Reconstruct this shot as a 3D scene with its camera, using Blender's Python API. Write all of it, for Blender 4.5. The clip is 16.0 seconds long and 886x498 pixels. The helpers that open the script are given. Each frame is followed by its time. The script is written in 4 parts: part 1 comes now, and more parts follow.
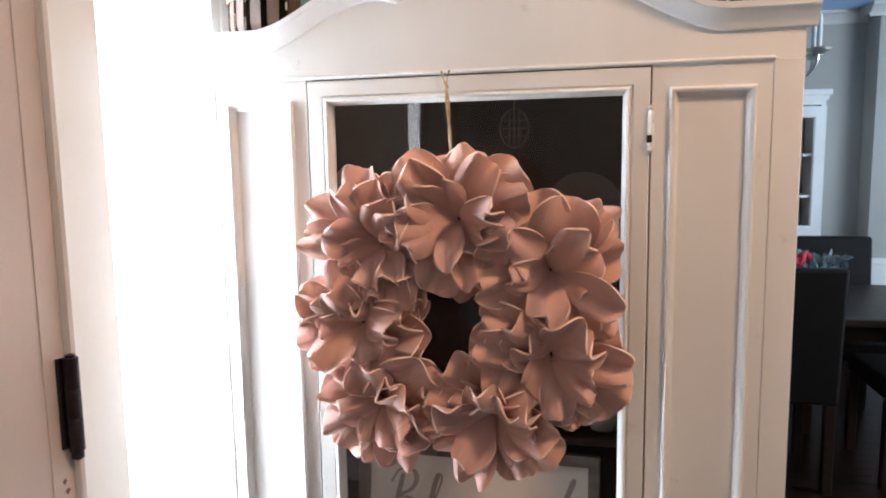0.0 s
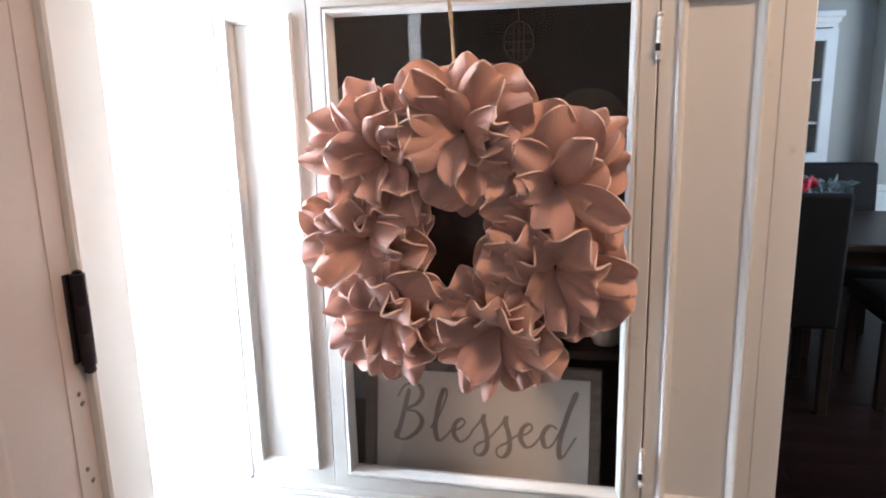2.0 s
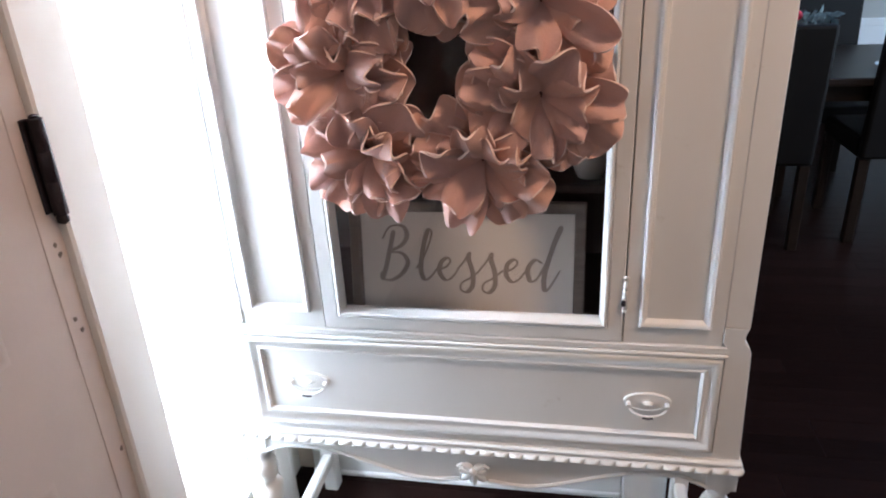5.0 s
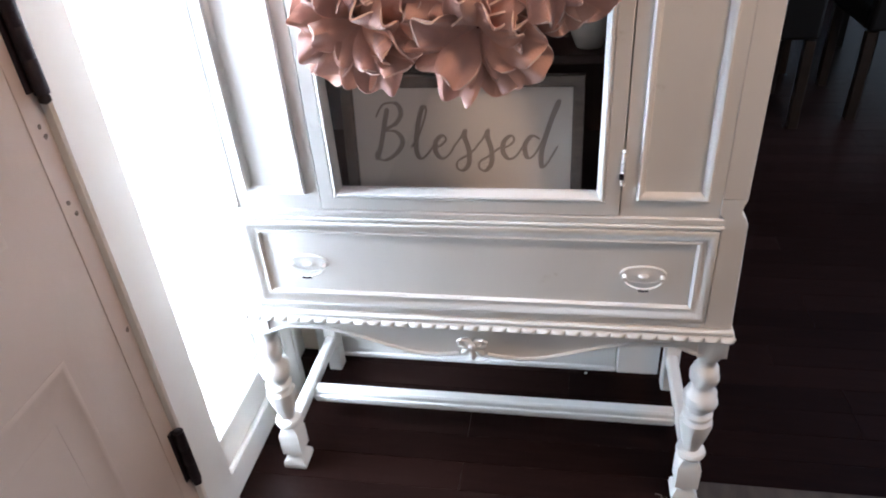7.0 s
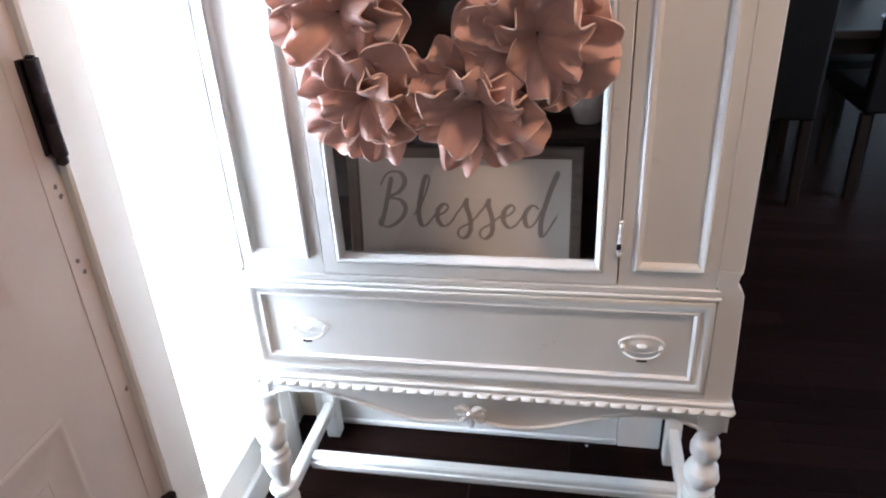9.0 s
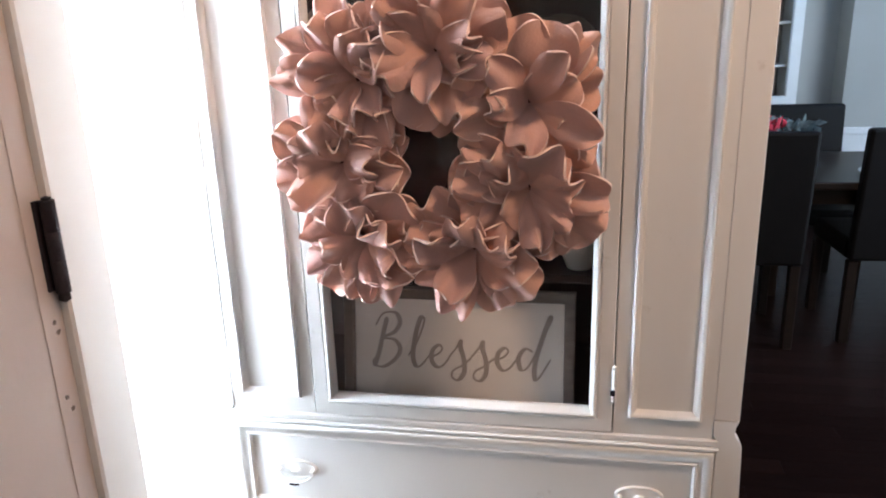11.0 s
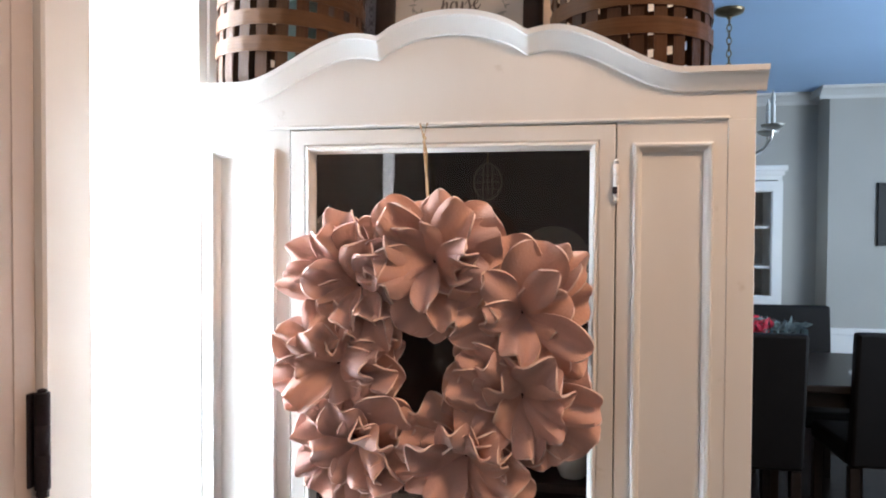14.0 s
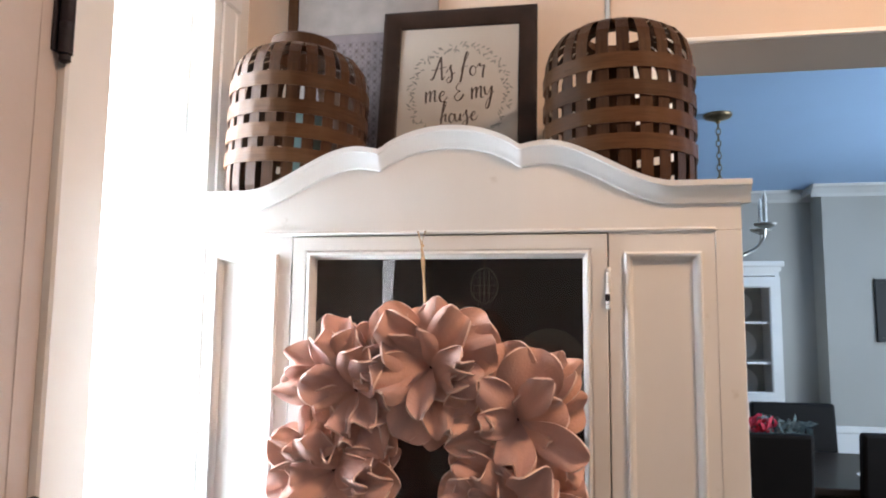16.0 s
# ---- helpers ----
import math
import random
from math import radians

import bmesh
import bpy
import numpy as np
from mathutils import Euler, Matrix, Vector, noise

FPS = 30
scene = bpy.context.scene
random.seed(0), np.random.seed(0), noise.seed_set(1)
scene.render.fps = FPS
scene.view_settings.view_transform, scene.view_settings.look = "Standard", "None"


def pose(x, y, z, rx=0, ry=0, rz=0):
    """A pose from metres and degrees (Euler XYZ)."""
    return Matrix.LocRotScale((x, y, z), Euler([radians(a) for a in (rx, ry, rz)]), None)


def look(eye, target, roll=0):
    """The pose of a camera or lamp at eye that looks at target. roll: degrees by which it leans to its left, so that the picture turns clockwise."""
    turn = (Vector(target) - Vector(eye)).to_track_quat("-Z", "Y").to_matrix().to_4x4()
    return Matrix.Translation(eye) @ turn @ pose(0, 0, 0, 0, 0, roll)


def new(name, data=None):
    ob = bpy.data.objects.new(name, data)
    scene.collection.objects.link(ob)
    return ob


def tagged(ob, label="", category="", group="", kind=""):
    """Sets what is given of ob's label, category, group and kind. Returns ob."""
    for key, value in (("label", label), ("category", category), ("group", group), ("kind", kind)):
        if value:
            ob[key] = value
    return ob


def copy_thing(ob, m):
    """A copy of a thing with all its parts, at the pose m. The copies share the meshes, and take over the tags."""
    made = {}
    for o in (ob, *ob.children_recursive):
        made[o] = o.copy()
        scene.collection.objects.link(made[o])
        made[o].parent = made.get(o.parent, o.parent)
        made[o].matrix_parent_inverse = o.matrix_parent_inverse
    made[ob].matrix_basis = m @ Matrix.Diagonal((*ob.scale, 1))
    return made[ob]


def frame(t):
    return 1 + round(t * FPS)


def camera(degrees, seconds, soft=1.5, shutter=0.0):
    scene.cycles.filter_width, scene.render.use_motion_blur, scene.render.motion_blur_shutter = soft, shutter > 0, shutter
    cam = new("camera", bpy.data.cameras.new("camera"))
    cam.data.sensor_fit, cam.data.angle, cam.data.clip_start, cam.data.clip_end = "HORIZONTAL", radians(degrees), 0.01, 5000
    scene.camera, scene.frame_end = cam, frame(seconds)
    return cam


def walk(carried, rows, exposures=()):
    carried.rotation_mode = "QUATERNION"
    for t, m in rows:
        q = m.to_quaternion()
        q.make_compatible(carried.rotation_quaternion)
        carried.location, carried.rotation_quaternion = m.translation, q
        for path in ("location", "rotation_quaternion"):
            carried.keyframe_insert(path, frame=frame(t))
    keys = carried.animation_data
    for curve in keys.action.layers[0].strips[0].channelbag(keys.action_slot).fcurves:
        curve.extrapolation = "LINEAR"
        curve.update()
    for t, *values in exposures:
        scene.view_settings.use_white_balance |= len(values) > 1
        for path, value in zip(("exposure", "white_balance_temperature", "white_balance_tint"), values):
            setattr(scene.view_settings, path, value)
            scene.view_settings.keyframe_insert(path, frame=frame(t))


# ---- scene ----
cam = camera(65.3, 16.0, soft=2.0)
PATH = [
    (0, (0.189, -1.057, 1.453), (-0.242, 0.881, 1.207), -0.9),
    (0.5, (0.188, -1.057, 1.446), (-0.247, 0.873, 1.151), -1.1),
    (1, (0.186, -1.057, 1.439), (-0.253, 0.864, 1.094), -1.2),
    (1.5, (0.185, -1.056, 1.432), (-0.253, 0.857, 1.043), -1.3),
    (2, (0.186, -1.058, 1.423), (-0.248, 0.846, 0.992), -1.4),
    (2.5, (0.189, -1.058, 1.415), (-0.247, 0.834, 0.936), -1.5),
    (3, (0.187, -1.056, 1.41), (-0.236, 0.82, 0.863), -1.9),
    (5.5, (0.169, -1.044, 1.372), (-0.174, 0.718, 0.491), -3.3),
    (6, (0.169, -1.047, 1.366), (-0.165, 0.682, 0.418), -3.5),
    (6.5, (0.171, -1.046, 1.359), (-0.168, 0.643, 0.344), -4.2),
    (7, (0.171, -1.047, 1.353), (-0.169, 0.596, 0.264), -4.6),
    (7.5, (0.177, -1.055, 1.348), (-0.161, 0.536, 0.186), -4.5),
    (8, (0.181, -1.068, 1.35), (-0.167, 0.57, 0.257), -4.2),
    (8.5, (0.183, -1.067, 1.354), (-0.175, 0.625, 0.35), -3.8),
    (9, (0.182, -1.066, 1.356), (-0.178, 0.677, 0.443), -3.4),
    (9.5, (0.178, -1.063, 1.359), (-0.17, 0.727, 0.537), -2.6),
    (12, (0.191, -1.09, 1.389), (-0.176, 0.841, 1.016), -1.3),
    (12.5, (0.186, -1.096, 1.395), (-0.184, 0.849, 1.118), -0.8),
    (13, (0.18, -1.099, 1.402), (-0.185, 0.858, 1.208), -0.4),
    (13.5, (0.177, -1.096, 1.409), (-0.178, 0.869, 1.296), -0.1),
    (14, (0.188, -1.098, 1.416), (-0.159, 0.872, 1.371), 0.3),
    (14.5, (0.194, -1.107, 1.422), (-0.14, 0.864, 1.45), 0.7),
    (15, (0.198, -1.113, 1.428), (-0.134, 0.856, 1.525), 0.6),
    (15.5, (0.2, -1.118, 1.434), (-0.139, 0.847, 1.59), 0.4),
    (16, (0.198, -1.123, 1.44), (-0.15, 0.835, 1.655), 0.6),
]
walk(cam, [(t, look(eye, target, roll)) for t, eye, target, roll in PATH],
     exposures=[(0, 0.0, 6420, 10), (2.5, 0.0, 6230, 10), (5.5, 0.0, 5980, 10), (9.5, 0.0, 5980, 10), (12, 0.1, 6380, 10), (13, 0.1, 6450, 10), (14, 0.0, 6480, 10), (16, 0.0, 6480, 10)])

# ---------------------------------------------------------------- world and light
world = bpy.data.worlds.new("world")
scene.world = world
world.use_nodes = True
wn = world.node_tree
sky = wn.nodes.new("ShaderNodeTexSky")
sky.sky_type = "NISHITA"
sky.sun_disc = False
sky.sun_elevation = radians(38)
sky.sun_rotation = radians(250)
wn.nodes["Background"].inputs[1].default_value = 0.12
wn.links.new(sky.outputs[0], wn.nodes["Background"].inputs[0])


def area(name, eye, target, sx, sy, watts, colour):
    d = bpy.data.lights.new(name, "AREA")
    d.shape, d.size, d.size_y, d.energy, d.color = "RECTANGLE", sx, sy, watts, colour
    ob = new(name, d)
    ob.matrix_world = look(eye, target)
    return ob


area("sidelight_daylight", (-0.655, 0.0, 1.16), (1.0, -0.10, 1.12), 0.25, 1.86, 58, (0.74, 0.87, 1.0))
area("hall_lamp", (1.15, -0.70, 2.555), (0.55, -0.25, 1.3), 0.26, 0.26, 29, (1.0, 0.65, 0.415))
area("dining_window_daylight", (3.55, 1.55, 1.5), (1.2, 3.4, 1.75), 1.5, 1.4, 86, (0.72, 0.86, 1.0))
# Neutral fill from behind, set in a window added out of view
area("rear_fill", (1.35, -3.42, 1.5), (0.9, 0, 1.3), 1.3, 1.4, 3.6, (1.0, 0.93, 0.90))
# Cool fill added for the wreath's left; its strip reflects in the glass
area("side_fill", (-0.60, -1.86, 1.5), (0.1, 0.0, 1.2), 0.07, 1.1, 1.2, (0.92, 0.94, 1.0))


# ---------------------------------------------------------------- materials
def mat(name, colour, rough=0.5, metal=0.0, vary=0.12, scale=14.0, bump=0.1, bscale=120.0, dist=0.002, island=False, stretch=(1, 1, 1), **kw):
    m = bpy.data.materials.new(name)
    m.use_nodes = True
    t = m.node_tree
    b = t.nodes["Principled BSDF"]
    b.inputs["Roughness"].default_value = rough
    b.inputs["Metallic"].default_value = metal
    for k, v in kw.items():
        b.inputs[k.replace("_", " ")].default_value = v
    co = t.nodes.new("ShaderNodeTexCoord")
    mp = t.nodes.new("ShaderNodeMapping")
    mp.inputs["Scale"].default_value = stretch
    t.links.new(co.outputs["Object"], mp.inputs[0])
    big = t.nodes.new("ShaderNodeTexNoise")
    big.inputs["Scale"].default_value, big.inputs["Detail"].default_value = scale, 5
    fine = t.nodes.new("ShaderNodeTexNoise")
    fine.inputs["Scale"].default_value, fine.inputs["Detail"].default_value = bscale, 3
    t.links.new(mp.outputs[0], big.inputs[0])
    t.links.new(mp.outputs[0], fine.inputs[0])
    rnd = t.nodes.new("ShaderNodeObjectInfo").outputs["Random"]
    add = t.nodes.new("ShaderNodeMath")
    add.operation = "MULTIPLY_ADD"
    add.inputs[1].default_value, add.inputs[2].default_value = (0.5 if island else 0.0), 0.0
    t.links.new(rnd, add.inputs[0])
    mixv = t.nodes.new("ShaderNodeMath")
    mixv.operation = "ADD"
    t.links.new(big.outputs[0], mixv.inputs[0])
    t.links.new(add.outputs[0], mixv.inputs[1])
    ramp = t.nodes.new("ShaderNodeValToRGB")
    e = ramp.color_ramp.elements
    e[0].position, e[1].position = 0.3, (1.0 if island else 0.7)
    e[0].color = (*[c * (1 - vary) for c in colour], 1)
    e[1].color = (*[min(1, c * (1 + vary)) for c in colour], 1)
    t.links.new(mixv.outputs[0], ramp.inputs[0])
    t.links.new(ramp.outputs[0], b.inputs["Base Color"])
    bp = t.nodes.new("ShaderNodeBump")
    bp.inputs["Strength"].default_value, bp.inputs["Distance"].default_value = bump, dist
    t.links.new(fine.outputs[0], bp.inputs["Height"])
    t.links.new(bp.outputs[0], b.inputs["Normal"])
    return m


CREAM = mat("cream_chalk_paint", (0.74, 0.72, 0.69), 0.52, vary=0.05, scale=6, bump=0.05, bscale=60, stretch=(1, 1, 0.25))
PEACH = mat("peach_cream_wall_paint", (0.66, 0.53, 0.42), 0.6, vary=0.04, scale=3, bump=0.08, bscale=200)
ct = CREAM.node_tree
cn = ct.nodes
st, rp, mc = cn.new("ShaderNodeTexNoise"), cn.new("ShaderNodeValToRGB"), cn.new("ShaderNodeMixRGB")
st.inputs["Scale"].default_value, st.inputs["Detail"].default_value, st.inputs["Roughness"].default_value = 16.0, 8.0, 0.65
rp.color_ramp.elements[0].position, rp.color_ramp.elements[1].position = 0.66, 0.76
rp.color_ramp.elements[1].color = (0.55, 0.55, 0.55, 1)
mc.inputs[2].default_value = (0.45, 0.39, 0.32, 1)
src = cn["Principled BSDF"].inputs["Base Color"].links[0].from_socket
ct.links.new(cn.new("ShaderNodeTexCoord").outputs["Object"], st.inputs[0])
ct.links.new(st.outputs[0], rp.inputs[0])
ct.links.new(rp.outputs[0], mc.inputs[0])
ct.links.new(src, mc.inputs[1])
ct.links.new(mc.outputs[0], cn["Principled BSDF"].inputs["Base Color"])
WALL = mat("warm_white_wall_paint", (0.76, 0.72, 0.67), 0.6, vary=0.03, scale=3, bump=0.08, bscale=200)
TRIM = mat("white_trim_gloss", (0.80, 0.78, 0.75), 0.35, vary=0.03, scale=5, bump=0.1, bscale=50)
DOORP = mat("beige_door_paint", (0.55, 0.46, 0.41), 0.4, vary=0.05, scale=4, bump=0.12, bscale=70)
DINWALL = mat("greige_dining_wall", (0.41, 0.395, 0.36), 0.7, vary=0.04, scale=2, bump=0.05, bscale=150)
DINCEIL = mat("pale_blue_ceiling", (0.44, 0.64, 0.93), 0.8, vary=0.02, scale=2, bump=0.05, bscale=90)
DINTRIM = mat("grey_white_crown_paint", (0.56, 0.55, 0.53), 0.5, vary=0.03, scale=5, bump=0.1, bscale=50)
CEIL = mat("white_ceiling", (0.78, 0.80, 0.83), 0.8, vary=0.02, scale=2, bump=0.05, bscale=90)
FLOOR = mat("dark_stained_floorboard", (0.0105, 0.0047, 0.0039), 0.30, vary=0.4, scale=9, bump=0.25, bscale=60, island=True, stretch=(0.6, 6, 1), Specular_IOR_Level=0.025)
DARKWOOD = mat("dark_walnut", (0.016, 0.009, 0.006), 0.35, vary=0.3, scale=10, bump=0.15, bscale=80, stretch=(1, 1, 6))
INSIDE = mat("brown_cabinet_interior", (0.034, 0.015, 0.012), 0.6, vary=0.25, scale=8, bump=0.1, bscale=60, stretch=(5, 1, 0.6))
LEATHER = mat("espresso_leather", (0.004, 0.0028, 0.0026), 0.6, vary=0.25, scale=12, bump=0.25, bscale=180, Specular_IOR_Level=0.2)
FELT = mat("dusty_rose_felt", (0.60, 0.34, 0.265), 0.95, vary=0.16, scale=22, bump=0.6, bscale=230, dist=0.0015, island=True, Sheen_Weight=0.30, Sheen_Roughness=0.6, Specular_IOR_Level=0.1)
ft = FELT.node_tree
for n in ft.nodes:
    if n.type == "VALTORGB":
        n.color_ramp.elements[0].color = (0.53, 0.325, 0.295, 1)
        n.color_ramp.elements[1].color = (0.71, 0.41, 0.31, 1)
tl, mx = ft.nodes.new("ShaderNodeBsdfTranslucent"), ft.nodes.new("ShaderNodeMixShader")
tl.inputs[0].default_value = (0.72, 0.40, 0.32, 1)
mx.inputs[0].default_value = 0.10
ft.links.new(ft.nodes["Principled BSDF"].outputs[0], mx.inputs[1])
ft.links.new(tl.outputs[0], mx.inputs[2])
ft.links.new(mx.outputs[0], ft.nodes["Material Output"].inputs[0])
# Pale rim colour, paints in the light that the petal edges catch
FELTEDGE = mat("lit_pale_felt_edge", (0.80, 0.58, 0.49), 0.95, vary=0.08, scale=30, bump=0.4, bscale=500, dist=0.001, Sheen_Weight=0.15)
BROWNCTR = mat("brown_flower_centre", (0.10, 0.045, 0.03), 0.9, vary=0.3, scale=80, bump=0.5, bscale=300)
TWINE = mat("jute_twine", (0.42, 0.28, 0.15), 0.9, vary=0.3, scale=120, bump=0.6, bscale=400)
IRON = mat("rusty_black_iron", (0.012, 0.006, 0.010), 0.6, 0.2, vary=0.5, scale=40, bump=0.6, bscale=150)
BRASS = mat("antique_brass", (0.22, 0.165, 0.10), 0.35, 0.9, vary=0.2, scale=20)
SILVER = mat("brushed_nickel", (0.55, 0.55, 0.52), 0.3, 0.9, vary=0.1, scale=20)
SIGNFRAME = mat("taupe_sign_frame", (0.16, 0.125, 0.105), 0.6, vary=0.2, scale=20, bump=0.2, stretch=(1, 1, 5))
PICFRAME = mat("dark_brown_frame", (0.024, 0.013, 0.009), 0.4, vary=0.3, scale=12, bump=0.2, bscale=90, Specular_IOR_Level=0.15)
BOARD = mat("whitewashed_board", (0.19, 0.162, 0.145), 0.7, vary=0.12, scale=25, bump=0.1)
DAMASK = mat("faded_mauve_board", (0.105, 0.082, 0.082), 0.7, vary=0.2, scale=25, bump=0.1)
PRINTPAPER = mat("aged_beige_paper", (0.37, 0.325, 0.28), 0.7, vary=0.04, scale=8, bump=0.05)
PAPER = mat("off_white_paper", (0.74, 0.69, 0.64), 0.7, vary=0.03, scale=8, bump=0.05)
GREYINK = mat("taupe_lettering", (0.34, 0.29, 0.26), 0.7, vary=0.1)
INK = mat("black_lettering", (0.075, 0.058, 0.05), 0.7, vary=0.1)
LEAFINK = mat("pale_grey_leaf_print", (0.19, 0.18, 0.155), 0.7, vary=0.15)
BASKET = mat("walnut_stained_splint", (0.042, 0.018, 0.008), 0.5, vary=0.45, scale=14, bump=0.4, bscale=60, island=True, stretch=(14, 14, 1.0), Specular_IOR_Level=0.12)
BASKETHOOP = mat("brown_stained_hoop", (0.062, 0.027, 0.011), 0.5, vary=0.4, scale=6, bump=0.4, bscale=16, island=True, stretch=(2.5, 2.5, 40), Specular_IOR_Level=0.12)
CHINA = mat("white_china", (0.72, 0.70, 0.67), 0.2, vary=0.03)
BEIGE = mat("beige_ceramic", (0.50, 0.40, 0.30), 0.5, vary=0.1)
TEAL = mat("teal_glazed_jar", (0.11, 0.165, 0.16), 0.15, vary=0.1)
RED = mat("red_silk_petal", (0.60, 0.03, 0.06), 0.7, vary=0.3, scale=60)
GREYLEAF = mat("grey_green_foliage", (0.11, 0.15, 0.15), 0.7, vary=0.4, scale=60)
RUG = mat("grey_washed_mat", (0.052, 0.040, 0.033), 0.85, vary=0.3, scale=7, bump=0.5, bscale=130, stretch=(5, 1, 1))
BLACK = mat("black_plastic", (0.006, 0.006, 0.007), 0.6, vary=0.1)
LACE = mat("mauve_damask", (0.05, 0.032, 0.032), 0.7, vary=0.1)
WAX = mat("ivory_candle", (0.75, 0.74, 0.70), 0.5, vary=0.03)


def glass(name, tint=(1, 1, 1), rough=0.0):
    m = bpy.data.materials.new(name)
    m.use_nodes = True
    t = m.node_tree
    t.nodes.remove(t.nodes["Principled BSDF"])
    tr, gl, mx, fr = (t.nodes.new("ShaderNode" + k) for k in ("BsdfTransparent", "BsdfGlossy", "MixShader", "LayerWeight"))
    tr.inputs[0].default_value = (*tint, 1)
    gl.inputs["Roughness"].default_value = rough
    fr.inputs["Blend"].default_value = 0.5
    pw, ma = t.nodes.new("ShaderNodeMath"), t.nodes.new("ShaderNodeMath")
    pw.operation, ma.operation = "POWER", "MULTIPLY_ADD"
    pw.inputs[1].default_value, ma.inputs[1].default_value, ma.inputs[2].default_value = 4.0, 0.8, 0.045
    t.links.new(fr.outputs["Facing"], pw.inputs[0])
    t.links.new(pw.outputs[0], ma.inputs[0])
    t.links.new(ma.outputs[0], mx.inputs[0])
    t.links.new(tr.outputs[0], mx.inputs[1])
    t.links.new(gl.outputs[0], mx.inputs[2])
    t.links.new(mx.outputs[0], t.nodes["Material Output"].inputs[0])
    return m


GLASS = glass("clear_glass")


def glow(name, colour, strength):
    m = bpy.data.materials.new(name)
    m.use_nodes = True
    b = m.node_tree.nodes["Principled BSDF"]
    b.inputs["Base Color"].default_value = (0, 0, 0, 1)
    b.inputs["Emission Color"].default_value = (*colour, 1)
    b.inputs["Emission Strength"].default_value = strength
    return m


OUTSIDE = glow("bright_overcast_outdoors", (0.97, 0.98, 1.0), 6.0)
OUTBLUE = glow("cool_outdoors", (0.6, 0.78, 1.0), 3.0)
OUTWARM = glow("hazy_outdoors", (1.0, 0.93, 0.85), 0.4)


# ---------------------------------------------------------------- mesh helpers
def origin(ob):
    p = Vector()
    while ob:
        p += ob.location
        ob = ob.parent
    return p


def part(name, bm, material, parent=None, label="", smooth=False):
    me = bpy.data.meshes.new(name)
    bmesh.ops.recalc_face_normals(bm, faces=bm.faces[:])
    if parent:
        bmesh.ops.translate(bm, verts=bm.verts[:], vec=-origin(parent))
    bm.to_mesh(me)
    bm.free()
    for m in material if isinstance(material, (list, tuple)) else [material]:
        me.materials.append(m)
    if smooth:
        me.polygons.foreach_set("use_smooth", [True] * len(me.polygons))
        me.set_sharp_from_angle(angle=radians(40))
    ob = new(name, me)
    ob.parent = parent
    if label:
        ob["label"] = label
    return ob


def thing(name, at, label, category, group="", kind=""):
    ob = new(name)
    ob.location = at
    return tagged(ob, label, category, group, kind)


def box(bm, x0, x1, y0, y1, z0, z1, bevel=0.0, seg=1):
    vs = [bm.verts.new((x, y, z)) for z in (z0, z1) for y in (y0, y1) for x in (x0, x1)]
    fs = [bm.faces.new([vs[i] for i in f]) for f in ((0, 2, 3, 1), (4, 5, 7, 6), (0, 1, 5, 4), (2, 6, 7, 3), (0, 4, 6, 2), (1, 3, 7, 5))]
    if bevel:
        es = {e for f in fs for e in f.edges}
        bmesh.ops.bevel(bm, geom=list(es), offset=bevel, segments=seg, affect="EDGES", profile=0.5)
    return vs


def boxes(*items):
    bm = bmesh.new()
    for it in items:
        box(bm, *it)
    return bm


def ring(bm, x0, x1, z0, z1, prof, m=None):
    """A mitred rectangular moulding in the xz plane; prof: closed loop of (inset, y)."""
    rows = []
    for d, y in prof:
        rows.append([bm.verts.new(p) for p in ((x0 + d, y, z0 + d), (x1 - d, y, z0 + d), (x1 - d, y, z1 - d), (x0 + d, y, z1 - d))])
    for a, b in zip(rows, rows[1:] + rows[:1]):
        for i in range(4):
            bm.faces.new((a[i], a[(i + 1) % 4], b[(i + 1) % 4], b[i]))
    if m:
        bmesh.ops.transform(bm, matrix=m, verts=[v for r in rows for v in r])


def lathe(bm, prof, cx=0.0, cy=0.0, seg=24, square=None, twist=None):
    """Turned solid round a vertical axis; prof: (radius, z); radii may be shaped by square(r, z, a)."""
    rows = []
    for r, z in prof:
        row = []
        for i in range(seg):
            a = 2 * math.pi * i / seg
            rr = square(r, z, a) if square else r
            row.append(bm.verts.new((cx + rr * math.cos(a), cy + rr * math.sin(a), z)))
        rows.append(row)
    for a, b in zip(rows, rows[1:]):
        for i in range(seg):
            bm.faces.new((a[i], a[(i + 1) % seg], b[(i + 1) % seg], b[i]))
    bm.faces.new(rows[0])
    bm.faces.new(rows[-1])


def tube(bm, pts, r, seg=8, closed=False):
    pts = [Vector(p) for p in pts]
    n = len(pts)
    rows = []
    up = Vector((0.13, 0.31, 0.94))
    for i, p in enumerate(pts):
        if closed:
            d = pts[(i + 1) % n] - pts[i - 1]
        else:
            d = pts[min(i + 1, n - 1)] - pts[max(i - 1, 0)]
        d.normalize()
        s = d.cross(up).normalized()
        u = s.cross(d)
        rr = r[i] if isinstance(r, (list, tuple)) else r
        rows.append([bm.verts.new(p + rr * (math.cos(2 * math.pi * k / seg) * s + math.sin(2 * math.pi * k / seg) * u)) for k in range(seg)])
    for a, b in (zip(rows, rows[1:] + rows[:1]) if closed else zip(rows, rows[1:])):
        for k in range(seg):
            bm.faces.new((a[k], a[(k + 1) % seg], b[(k + 1) % seg], b[k]))
    if not closed:
        bm.faces.new(rows[0])
        bm.faces.new(rows[-1])


def setting(name, bm, material, label, category, smooth=False):
    return tagged(part(name, bm, material, smooth=smooth), label, category, kind="structure")


